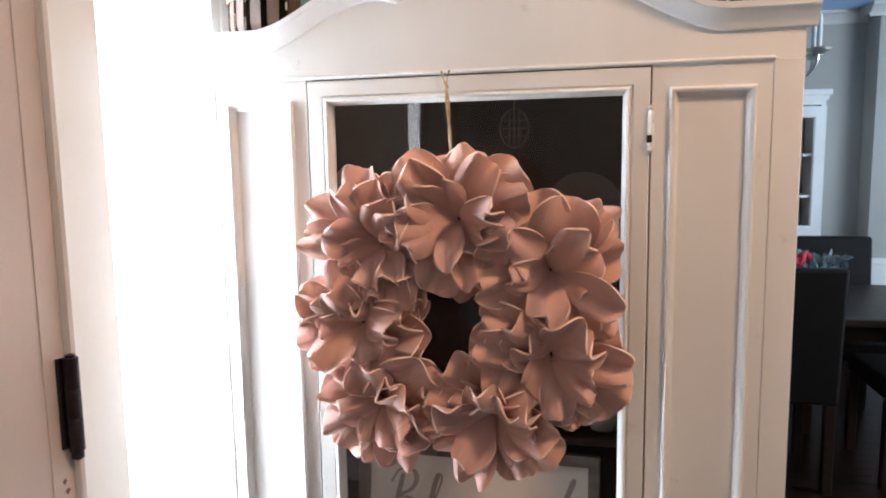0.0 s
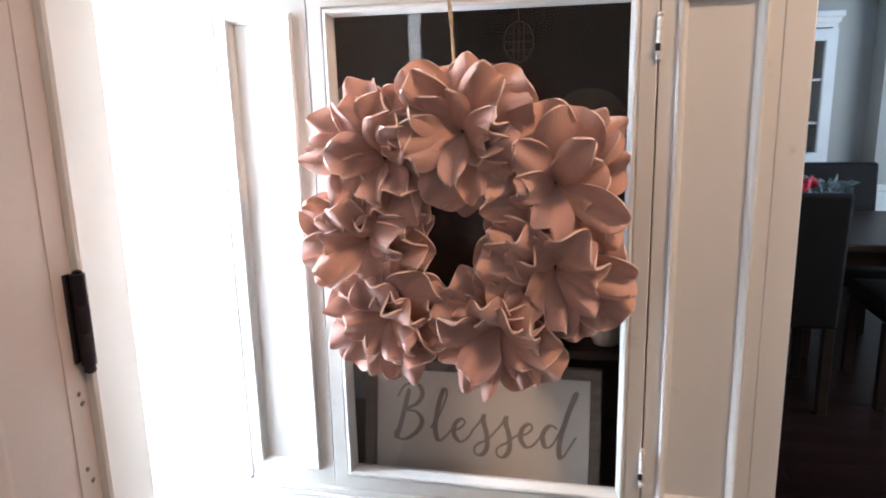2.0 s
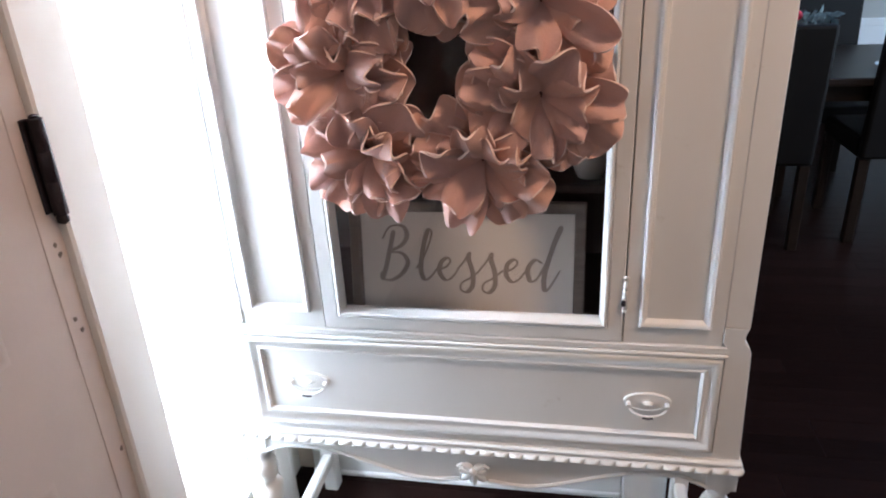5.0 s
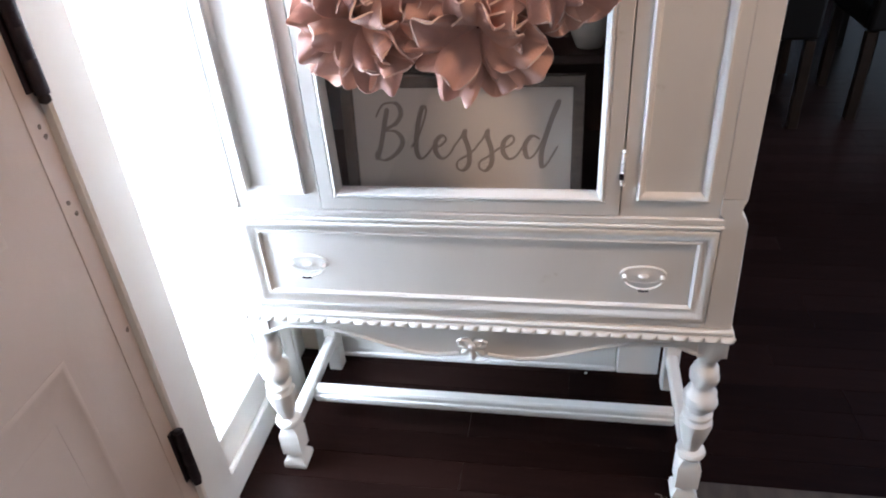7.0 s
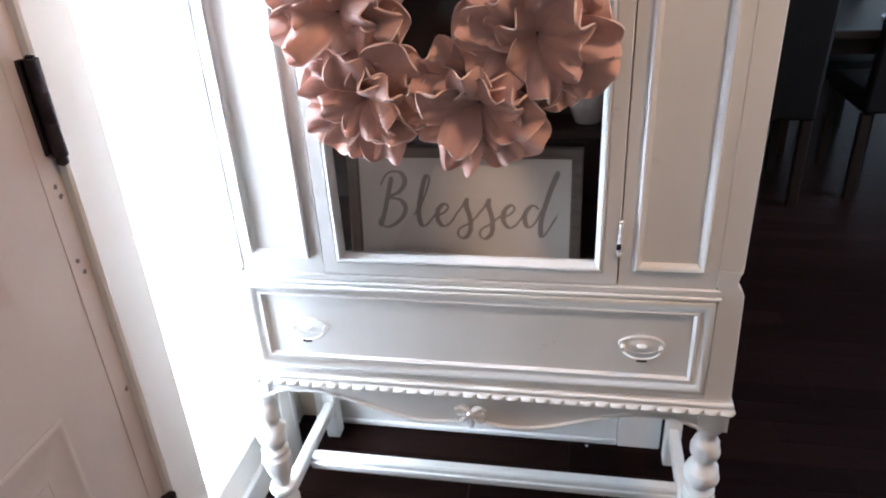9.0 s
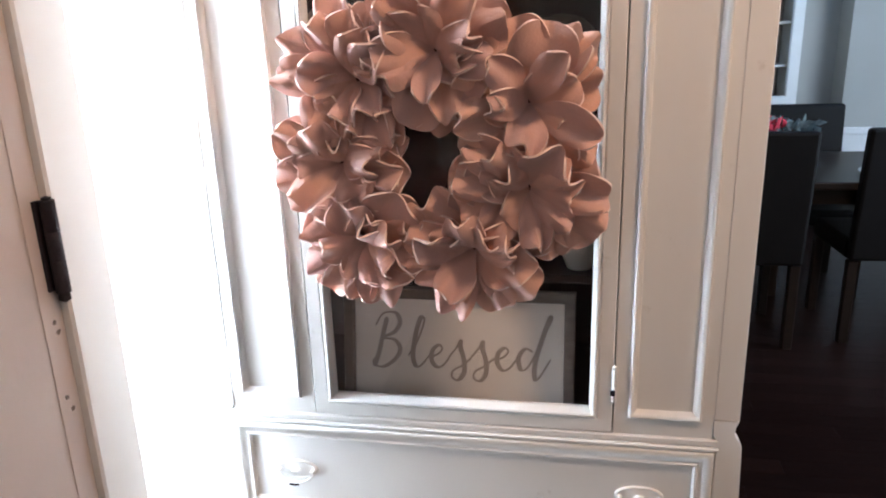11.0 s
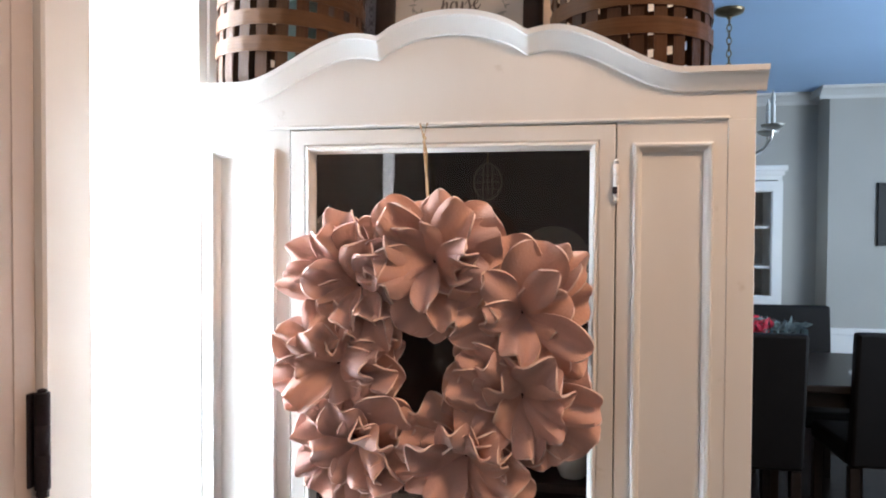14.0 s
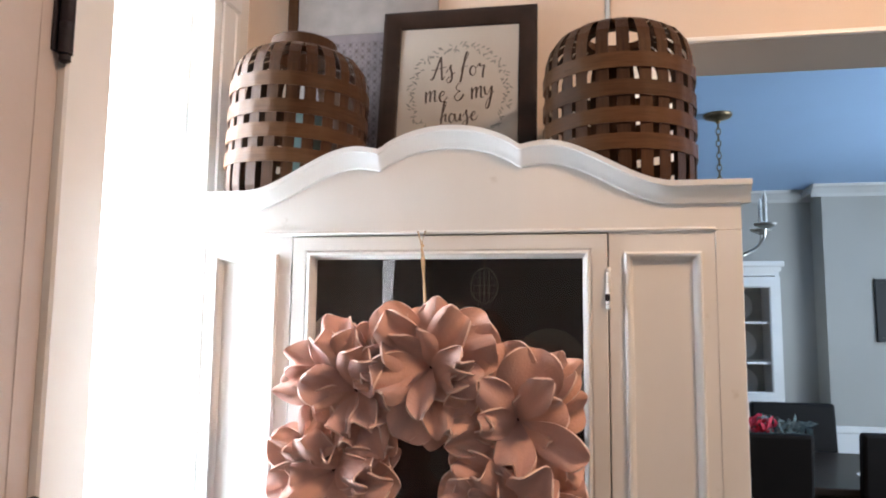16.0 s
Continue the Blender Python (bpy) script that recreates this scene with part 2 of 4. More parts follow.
GLYPHS = {
    "B": (1.55, [[(0.62, 2.15), (0.42, 1.3), (0.2, 0.4), (0.02, -0.1)], [(0.1, 1.75), (0.45, 2.3), (1.0, 2.35), (1.2, 1.95), (0.95, 1.5), (0.45, 1.22), (0.95, 1.15), (1.2, 0.75), (0.95, 0.25), (0.4, -0.1), (0.0, 0.05), (0.05, 0.3)]]),
    "l": (0.85, [[(0.0, 0.45), (0.4, 1.1), (0.72, 2.0), (0.58, 2.2), (0.36, 1.5), (0.22, 0.5), (0.36, 0.0), (0.62, 0.1), (0.9, 0.45)]]),
    "e": (0.95, [[(0.0, 0.45), (0.4, 0.55), (0.66, 0.82), (0.52, 1.0), (0.24, 0.75), (0.2, 0.3), (0.45, 0.0), (0.75, 0.15), (1.0, 0.5)]]),
    "s": (0.95, [[(0.0, 0.5), (0.3, 0.85), (0.52, 1.25), (0.5, 0.95), (0.66, 0.4), (0.66, -0.2), (0.4, -0.52), (0.15, -0.4), (0.2, -0.1), (0.6, 0.15), (1.0, 0.5)]]),
    "d": (1.5, [[(0.75, 0.85), (0.45, 1.0), (0.15, 0.6), (0.25, 0.08), (0.55, 0.2), (0.95, 1.0), (1.5, 2.25), (1.45, 2.35), (1.15, 1.5), (0.85, 0.4), (0.85, -0.3), (1.05, -0.2), (1.5, 0.6)]]),
    "A": (1.5, [[(0.92, 2.2), (0.62, 1.45), (0.3, 0.5), (0.0, -0.1), (-0.25, 0.05)], [(0.92, 2.2), (0.98, 1.3), (1.05, 0.3), (1.15, -0.15), (1.4, 0.2)], [(-0.1, 0.85), (0.6, 0.95), (1.55, 1.15)]]),
    "f": (0.95, [[(0.1, 0.5), (0.5, 1.4), (0.85, 2.2), (0.68, 2.4), (0.42, 1.4), (0.22, 0.1), (0.05, -0.6)], [(0.05, 0.85), (0.4, 0.9), (0.85, 1.05)]]),
    "o": (0.85, [[(0.5, 1.0), (0.2, 0.7), (0.2, 0.2), (0.5, 0.0), (0.78, 0.35), (0.72, 0.8), (0.48, 1.0)]]),
    "r": (0.9, [[(0.0, 0.7), (0.3, 1.15), (0.45, 0.85), (0.85, 0.95), (0.75, 0.4), (0.7, -0.3)]]),
    "m": (1.25, [[(0.0, 1.1), (0.05, 0.0), (0.12, 0.7), (0.45, 1.1), (0.48, 0.1), (0.58, 0.8), (0.92, 1.15), (0.95, 0.2), (1.25, 0.2)]]),
    "&": (1.3, [[(1.1, 0.6), (0.85, 0.2), (0.45, 0.0), (0.15, 0.35), (0.45, 0.75), (0.75, 0.85), (0.35, 1.05), (0.4, 1.5), (0.75, 1.55)]]),
    "y": (1.0, [[(0.0, 1.1), (0.12, 0.45), (0.4, 0.4), (0.75, 1.1), (0.7, 0.2), (0.45, -0.85), (0.2, -0.8), (0.35, -0.2), (1.0, 0.6)]]),
    "h": (1.0, [[(0.0, 0.3), (0.45, 1.3), (0.72, 2.2), (0.5, 2.3), (0.28, 1.0), (0.2, -0.1), (0.35, 0.6), (0.7, 0.95), (0.72, 0.2), (1.0, 0.2)]]),
    "u": (0.9, [[(0.0, 0.95), (0.1, 0.2), (0.4, 0.1), (0.68, 0.9), (0.68, 0.15), (0.9, 0.2)]]),
    " ": (0.6, []),
}


def script(name, text, x0, y, z0, ux, uz, pen, material, parent, m=Matrix(), label="", slope=0.0):
    """Brush-script lettering: flat ribbons with thick downstrokes, one mesh per line of writing."""
    bm = bmesh.new()
    x, lift = x0, 0.0
    for ch in text:
        lift = 0.0
        adv, strokes = GLYPHS[ch]
        for st in strokes:
            p = [Vector((x + a * ux, 0, z0 + b * uz + slope * (x - x0))) for a, b in st]
            q = [p[0]] + p + [p[-1]]
            pts = []
            for i in range(1, len(q) - 2):
                for k in range(6):
                    t = k / 6
                    pts.append(0.5 * (2 * q[i] + (q[i + 1] - q[i - 1]) * t + (2 * q[i - 1] - 5 * q[i] + 4 * q[i + 1] - q[i + 2]) * t * t + (3 * q[i] - q[i - 1] - 3 * q[i + 1] + q[i + 2]) * t ** 3))
            pts.append(p[-1])
            rows = []
            for i, c in enumerate(pts):
                d = (pts[min(i + 1, len(pts) - 1)] - pts[max(i - 1, 0)]).normalized()
                w = pen * (0.42 + 0.58 * max(0.0, -d.z)) * (0.5 if i in (0, len(pts) - 1) else 1)
                n = Vector((-d.z, 0, d.x)) * w * 0.5
                rows.append([bm.verts.new(m @ (v + Vector((0, y - lift, 0)))) for v in (c + n, c - n)])
                lift += 0.000012
            for a, b in zip(rows, rows[1:]):
                bm.faces.new((a[0], a[1], b[1], b[0]))
        x += adv * ux
    return part(name, bm, material, parent, label)


# ---------------------------------------------------------------- structure
LW = -0.58       # left wall
BW = 0.43        # back wall
CZ = 2.60        # hall ceiling

# floor of dark boards: base sheet below, boards laid at the end of the file
setting("floor", boxes((-0.9, 4.2, -3.6, 5.2, -0.06, -0.004)), FLOOR, "very dark stained wooden floorboards", "floor")

# back wall with the wide opening to the dining room
setting("wall_north", boxes((-0.75, 0.43, BW, BW + 0.21, 0, CZ), (0.43, 3.0, BW, BW + 0.21, 2.064, CZ), (3.0, 4.0, BW, BW + 0.21, 0, CZ)), PEACH, "peach cream painted wall with a wide opening", "wall")
setting("wall_west", boxes((-0.75, LW, 0.30, BW, 0, CZ), (-0.75, LW, -0.14, 0.19, 0, 0.19), (-0.75, LW, -3.5, 0.30, 2.14, CZ), (-0.75, LW, -1.70, -1.25, 0, 2.14), (-0.75, LW, -3.5, -2.02, 0, 2.14), (-0.75, LW, -2.02, -1.70, 0, 0.85)), WALL, "white painted wall beside the entrance door", "wall")
setting("wall_south", boxes((-0.75, 0.65, -3.6, -3.5, 0, CZ), (2.05, 4.0, -3.6, -3.5, 0, CZ), (0.65, 2.05, -3.6, -3.5, 0, 0.75), (0.65, 2.05, -3.6, -3.5, 2.2, CZ)), WALL, "plain painted closing wall with an added window", "wall")
setting("trim_corner", boxes((-0.52, -0.44, -3.499, -3.465, 0, 2.3, 0.004)), TRIM, "white painted corner casing behind the hall", "trim")
setting("wall_east", boxes((4.0, 4.1, -3.6, BW, 0, CZ)), WALL, "plain painted wall", "wall")
setting("ceiling", boxes((-0.75, 4.1, -3.6, BW + 0.21, CZ, CZ + 0.1)), CEIL, "white ceiling of the hall", "ceiling")
bm = boxes((0.40, 3.0, BW - 0.012, BW - 0.001, 2.064, 2.076, 0.003))
setting("trim_opening", bm, TRIM, "painted edge strip over the wide opening", "trim")
bm = boxes((0.330, 0.432, BW - 0.02, BW - 0.001, 0, 2.063, 0.004), (0.326, 0.436, BW - 0.026, BW - 0.001, 0, 0.14, 0.004))
setting("trim_casing", bm, TRIM, "white painted door casing", "trim")
bm = boxes((-0.53, 0.325, BW - 0.018, BW - 0.001, 0, 0.115, 0.004), (-0.53, 0.325, BW - 0.024, BW - 0.001, 0, 0.018, 0.004))
setting("baseboard_north", bm, TRIM, "white painted baseboard", "baseboard")
bm = boxes((LW + 0.001, LW + 0.016, -0.138, 0.189, 0, 0.085, 0.004))
setting("baseboard_west", bm, TRIM, "white painted baseboard under the sidelight", "baseboard")

# entrance: door post, sidelight, casing
setting("trim_door_post", boxes((-0.75, -0.53, -0.2405, -0.14, 0, 2.14, 0.004)), TRIM, "pinkish white painted door post", "trim")
setting("trim_sidelight_post", boxes((-0.75, -0.54, 0.19, 0.2755, 0, 2.14, 0.004), (-0.75, -0.532, 0.276, 0.30, 0, 2.14, 0.004), (-0.539, -0.533, 0.222, 0.2755, 0, 2.139, 0.002)), TRIM, "white painted sidelight casing", "trim")
setting("trim_head", boxes((-0.75, -0.53, -3.5, 0.30, 2.142, 2.24, 0.004)), TRIM, "white painted head casing", "trim")
win = tagged(new("window_1"), "tall narrow sidelight window, blown out by daylight", "window", kind="structure")
win.location = (-0.62, 0.045, 0.19)
bm = bmesh.new()
ring(bm, -0.1395, 0.1895, 0.191, 2.1395, [(0, -0.02), (0.014, -0.02), (0.020, -0.012), (0.020, 0.02), (0, 0.02)], Matrix.Translation((-0.61, 0, 0)) @ Matrix.Rotation(radians(90), 4, "Z"))
part("window_frame", bm, TRIM, win)
bm = boxes((-0.618, -0.606, -0.119, 0.169, 0.212, 2.119))
pane = part("pane", bm, GLASS, win)
pane.visible_shadow = False
part("window_sill", boxes((-0.60, -0.565, -0.139, 0.1895, 0.183, 0.196, 0.004)), TRIM, win)
part("muntin", boxes((-0.606, -0.603, 0.060, 0.063, 0.212, 2.119)), TRIM, win)
setting("backdrop_west", boxes((-1.02, -1.0, -0.6, 3.0, -0.6, 3.6)), OUTSIDE, "overexposed daylight outside the sidelight", "backdrop")

win = tagged(new("window_3"), "narrow white sash window in the entrance wall", "window", kind="structure")
win.location = (-0.62, -1.86, 0.85)
bm = bmesh.new()
ring(bm, -2.02, -1.70, 0.85, 2.14, [(0, -0.04), (0.045, -0.04), (0.05, 0.02), (0, 0.02)], Matrix.Translation((-0.62, 0, 0)) @ Matrix.Rotation(radians(90), 4, "Z"))
part("window_frame", bm, TRIM, win)
part("muntin", boxes((-0.635, -0.61, -1.97, -1.75, 1.48, 1.51), (-0.634, -0.611, -1.87, -1.85, 0.90, 2.09)), TRIM, win)
setting("backdrop_side", boxes((-0.90, -0.88, -2.6, -1.2, 0.5, 2.6)), OUTWARM, "hazy daylight outside the side window", "backdrop")

door = tagged(new("door_1"), "closed beige painted panelled entrance door with iron hinges", "door", kind="structure")
door.location = (-0.56, -0.70, 0)
bm = bmesh.new()
box(bm, -0.58, -0.545, -1.14, -0.242, 0.008, 2.13)
part("slab", bm, DOORP, door)
R90 = Matrix.Rotation(radians(90), 4, "Z")
for z0, z1 in ((0.13, 0.702), (0.90, 1.98)):
    for y0, y1 in ((-0.66, -0.392), (-1.0, -0.72)):
        bm = bmesh.new()
        ring(bm, y0, y1, z0, z1, [(0, 0.002), (0.0, -0.0008), (0.006, -0.0025), (0.011, -0.0008), (0.06, -0.006), (0.065, -0.006), (0.065, 0.002)], Matrix.Translation((-0.545, 0, 0)) @ R90)
        part("panel", bm, DOORP, door, smooth=True)
        part("panel_field", boxes((-0.546, -0.539, y0 + 0.0655, y1 - 0.0655, z0 + 0.0655, z1 - 0.0655)), DOORP, door)
part("rabbet", boxes((-0.5455, -0.5432, -0.283, -0.249, 0.008, 2.13, 0.001)), DOORP, door)
random.seed(21)
for y, z in ((-0.262, 1.012), (-0.258, 0.997), (-0.266, 0.895), (-0.259, 0.874), (-0.253, 0.645)):
    bm = bmesh.new()
    pts = [(y + random.uniform(0.5, 1) * 0.005 * math.cos(a), z + random.uniform(0.4, 1) * 0.006 * math.sin(a)) for a in [math.tau * k / 9 for k in range(9)]]
    f = bm.faces.new([bm.verts.new((-0.5432, p, q)) for p, q in pts])
    r = bmesh.ops.extrude_face_region(bm, geom=[f])
    bmesh.ops.translate(bm, verts=[v for v in r["geom"] if isinstance(v, bmesh.types.BMVert)], vec=(0.0006, 0, 0))
    part("paint_chip", bm, SIGNFRAME, door, "small chip in the paint")
for z in (0.33, 1.125, 1.90):
    bm = bmesh.new()
    lathe(bm, [(0.002, z - 0.084), (0.0085, z - 0.080), (0.0085, z - 0.073), (0.006, z - 0.070), (0.0105, z - 0.069), (0.0105, z - 0.022), (0.0098, z - 0.021), (0.0105, z - 0.02), (0.0105, z + 0.02), (0.0098, z + 0.021), (0.0105, z + 0.022), (0.0105, z + 0.066), (0.006, z + 0.067), (0.007, z + 0.070), (0.002, z + 0.072)], -0.528, -0.250, 12)
    h = part("hinge", bm, IRON, door, "dark worn iron butt hinge", True)
    part("hinge_leaf", boxes((-0.5432, -0.5385, -0.263, -0.250, z - 0.066, z + 0.066, 0.001)), IRON, h)

# dining room
setting("wall_dining_north", boxes((0.0, 2.028, 4.45, 4.6, 0, 2.47), (2.028, 4.0, 4.22, 4.6, 0, 2.47)), DINWALL, "greige painted dining room wall with a projecting breast", "wall")
setting("wall_dining_west", boxes((-0.75, -0.6, BW + 0.21, 4.6, 0, 2.47), (-0.75, 0.0, 4.45, 4.6, 0, 2.47)), DINWALL, "greige dining room wall", "wall")
setting("wall_dining_east", boxes((3.6, 3.75, BW + 0.21, 0.75, 0, 2.47), (3.6, 3.75, 2.35, 4.22, 0, 2.47), (3.6, 3.75, 0.75, 2.35, 0, 0.8), (3.6, 3.75, 0.75, 2.35, 2.2, 2.47)), DINWALL, "greige dining room wall with a window", "wall")
setting("ceiling_dining", boxes((-0.75, 4.1, BW + 0.21, 4.6, 2.47, 2.57)), DINCEIL, "pale blue painted dining room ceiling", "ceiling")


def crown_run(bm, x0, x1, y, top):
    prof = [(0, 0), (0, -0.085), (-0.012, -0.085), (-0.018, -0.065), (-0.045, -0.03), (-0.065, -0.018), (-0.07, 0)]
    a = [bm.verts.new((x0, y + p, top + q)) for p, q in prof]
    b = [bm.verts.new((x1, y + p, top + q)) for p, q in prof]
    for i in range(len(prof)):
        j = (i + 1) % len(prof)
        bm.faces.new((a[i], a[j], b[j], b[i]))
    bm.faces.new(a)
    bm.faces.new(b)


bm = bmesh.new()
crown_run(bm, 0.0, 2.026, 4.449, 2.469)
crown_run(bm, 1.958, 3.6, 4.219, 2.469)
box(bm, 1.958, 2.027, 4.22, 4.45, 2.41, 2.468)
setting("trim_crown", bm, DINTRIM, "white crown moulding at the dining room ceiling", "trim")
bm = boxes((2.014, 3.6, 4.196, 4.219, 0.710, 0.760, 0.006), (2.014, 3.6, 4.20, 4.219, 0.0, 0.12, 0.005), (0, 2.026, 4.42, 4.449, 0.710, 0.760, 0.006))
setting("trim_chair_rail", bm, TRIM, "white chair rail moulding", "trim")
setting("trim_wainscot", boxes((2.016, 3.6, 4.209, 4.2185, 0.12, 0.710), (0.0, 2.026, 4.43, 4.4485, 0.0, 0.710)), TRIM, "white painted wainscot below the chair rail", "trim")
setting("backdrop_east", boxes((4.15, 4.17, 0.2, 3.2, 0.4, 2.6)), OUTBLUE, "cool daylight outside the dining room window", "backdrop")
setting("backdrop_south", boxes((0.3, 2.4, -3.75, -3.73, 0.5, 2.4)), OUTWARM, "dim glowing sheet outside the added rear window", "backdrop")
# window made up behind the hall to hold the rear fill lamp
win = tagged(new("window_2"), "unseen white sash window added for the rear fill", "window", kind="structure")
win.location = (1.35, -3.55, 0.75)
bm = bmesh.new()
ring(bm, 0.65, 2.05, 0.75, 2.2, [(0, -0.04), (0.05, -0.04), (0.05, 0.03), (0, 0.03)], Matrix.Translation((0, -3.55, 0)))
part("window_frame", bm, TRIM, win)
part("muntin", boxes((0.70, 2.00, -3.57, -3.545, 1.455, 1.495), (1.335, 1.365, -3.568, -3.547, 0.80, 2.15)), TRIM, win)

# ---------------------------------------------------------------- the cabinet
XW = 0.467
cab = thing("china_cabinet", (0, 0.2, 0), "cream painted vintage china cabinet on turned legs", "cabinet")


def top_z(x):
    a = abs(x - 0.008)
    if a < 0.117:
        return 1.731 + 0.038 * (1 - (a / 0.117) ** 2) ** 0.8
    if a < 0.16:
        return 1.731 + 0.007 * math.sin((a - 0.117) / 0.043 * math.pi / 2)
    u = min(1, (a - 0.16) / 0.20)
    return 1.738 - 0.072 * (u * u * (3 - 2 * u))


XS = sorted({round(-XW + i * (2 * XW) / 110, 5) for i in range(111)} | {0.008 - 0.117, 0.008 + 0.117})


def strip(bm, xs, prof):
    """A run of profiles: prof(x) gives a closed loop of (y, z)."""
    rows = [[bm.verts.new((x, y, z)) for y, z in prof(x)] for x in xs]
    n = len(rows[0])
    for a, b in zip(rows, rows[1:]):
        for i in range(n):
            j = (i + 1) % n
            bm.faces.new((a[i], a[j], b[j], b[i]))
    bm.faces.new(rows[0])
    bm.faces.new(rows[-1])


bm = bmesh.new()
strip(bm, XS, lambda x: [(0.0, 1.590), (0.0, top_z(x) - 0.012), (0.022, top_z(x) - 0.012), (0.022, 1.590)])
part("crest_board", bm, CREAM, cab, "shaped crest board with a double ogee outline", True)
bm = bmesh.new()
wide = [x * (0.480 / XW) for x in XS]
strip(bm, wide, lambda x: [(0.024, top_z(x) - 0.010), (-0.001, top_z(x) - 0.036), (-0.005, top_z(x) - 0.034), (-0.007, top_z(x) - 0.028), (-0.009, top_z(x) - 0.023), (-0.015, top_z(x) - 0.016), (-0.017, top_z(x) - 0.010), (-0.021, top_z(x) - 0.009), (-0.022, top_z(x) - 0.001), (-0.019, top_z(x)), (0.024, top_z(x))])
part("crown_moulding", bm, CREAM, cab, smooth=True)
for sx in (-1, 1):
    bm = bmesh.new()
    prof = [(XW - 0.002, 1.631), (XW + 0.002, 1.634), (XW + 0.005, 1.645), (XW + 0.010, 1.653), (XW + 0.012, 1.660), (XW + 0.013, 1.6655), (XW - 0.002, 1.6655)]
    a = [bm.verts.new((sx * x, -0.003, z)) for x, z in prof]
    b = [bm.verts.new((sx * x, 0.40, z)) for x, z in prof]
    for i in range(len(prof)):
        j = (i + 1) % len(prof)
        bm.faces.new((a[i], a[j], b[j], b[i]))
    bm.faces.new(a)
    bm.faces.new(b)
    part("side_cornice", bm, CREAM, cab)
part("cornice_bead", boxes((-0.43, 0.430, -0.005, 0.001, 1.5880, 1.5945, 0.0025)), CREAM, cab)
part("top_panel", boxes((-XW + 0.002, XW - 0.002, 0.022, 0.40, 1.638, 1.655)), CREAM, cab)
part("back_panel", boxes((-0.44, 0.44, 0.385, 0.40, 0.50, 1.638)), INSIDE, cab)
for sx in (-1, 1):
    x0, x1 = sorted((sx * (XW - 0.02), sx * XW))
    part("side_panel", boxes((x0, x1, 0.022, 0.40, 0.742, 1.6375)), CREAM, cab)
    x0, x1 = sorted((sx * (XW - 0.0225), sx * (XW - 0.0205)))
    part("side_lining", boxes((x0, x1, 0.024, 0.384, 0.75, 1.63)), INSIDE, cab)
    # face frame round the fixed side panel
    q = [sorted((sx * a, sx * b)) for a, b in ((0.2665, 0.293), (0.404, 0.427), (0.427, XW), (0.293, 0.404))]
    part("face_frame", boxes((*q[0], 0, 0.022, 0.7385, 1.5895), (*q[1], 0, 0.022, 0.7385, 1.5895), (*q[2], -0.0015, 0.022, 0.7745, 1.5895, 0.0012), (*q[3], 0, 0.022, 0.7385, 0.773), (*q[3], 0, 0.022, 1.553, 1.5895)), CREAM, cab)
    pn = part("fixed_panel", boxes((*q[3], 0.005, 0.018, 0.773, 1.553)), CREAM, cab)
    bm = bmesh.new()
    ring(bm, *q[3], 0.773, 1.553, [(-0.003, 0.002), (-0.003, -0.004), (0.0, -0.0065), (0.003, -0.0055), (0.006, -0.001), (0.010, 0.003), (0.0105, 0.007)])
    part("panel_bead", bm, CREAM, pn, smooth=True)
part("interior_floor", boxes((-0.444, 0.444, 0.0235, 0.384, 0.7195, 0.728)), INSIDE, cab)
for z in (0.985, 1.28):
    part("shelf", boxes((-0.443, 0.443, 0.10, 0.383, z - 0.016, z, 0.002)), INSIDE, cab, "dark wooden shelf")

# glazed door
cd = part("glazed_door", boxes((-0.2635, -0.2275, 0.012, 0.022, 0.741, 1.584), (0.2275, 0.2635, 0.012, 0.022, 0.741, 1.584), (-0.2275, 0.2275, 0.012, 0.022, 0.741, 0.776), (-0.2275, 0.2275, 0.012, 0.022, 1.549, 1.584)), CREAM, cab, "glazed cabinet door")
bm = bmesh.new()
ring(bm, -0.264, 0.264, 0.739, 1.586, [(0, 0.013), (0, 0.000), (0.0015, -0.002), (0.0235, -0.002), (0.025, 0.0), (0.0265, 0.001), (0.028, -0.004), (0.031, -0.006), (0.034, -0.004), (0.0355, 0.004), (0.0385, 0.010), (0.0385, 0.013)])
part("door_moulding", bm, CREAM, cd, smooth=True)
gp = part("glass_pane", boxes((-0.2265, 0.2265, 0.013, 0.016, 0.777, 1.548)), GLASS, cd)
gp.visible_shadow = False
for z in (1.498, 0.831):
    bm = bmesh.new()
    lathe(bm, [(0.001, z - 0.034), (0.004, z - 0.031), (0.004, z - 0.027), (0.0025, z - 0.026), (0.0042, z - 0.024), (0.0042, z - 0.008), (0.0034, z - 0.007), (0.0042, z - 0.006), (0.0042, z + 0.007), (0.0034, z + 0.008), (0.0042, z + 0.009), (0.0042, z + 0.024), (0.0025, z + 0.026), (0.004, z + 0.028), (0.004, z + 0.031), (0.001, z + 0.034)], 0.265, -0.004, 12)
    part("hinge", bm, CREAM, cd, "painted-over hinge with bare brass patches", True)
    part("hinge_patch", boxes((0.259, 0.2665, -0.0088, -0.0078, z - 0.02, z - 0.009, 0.001)), IRON, cd)

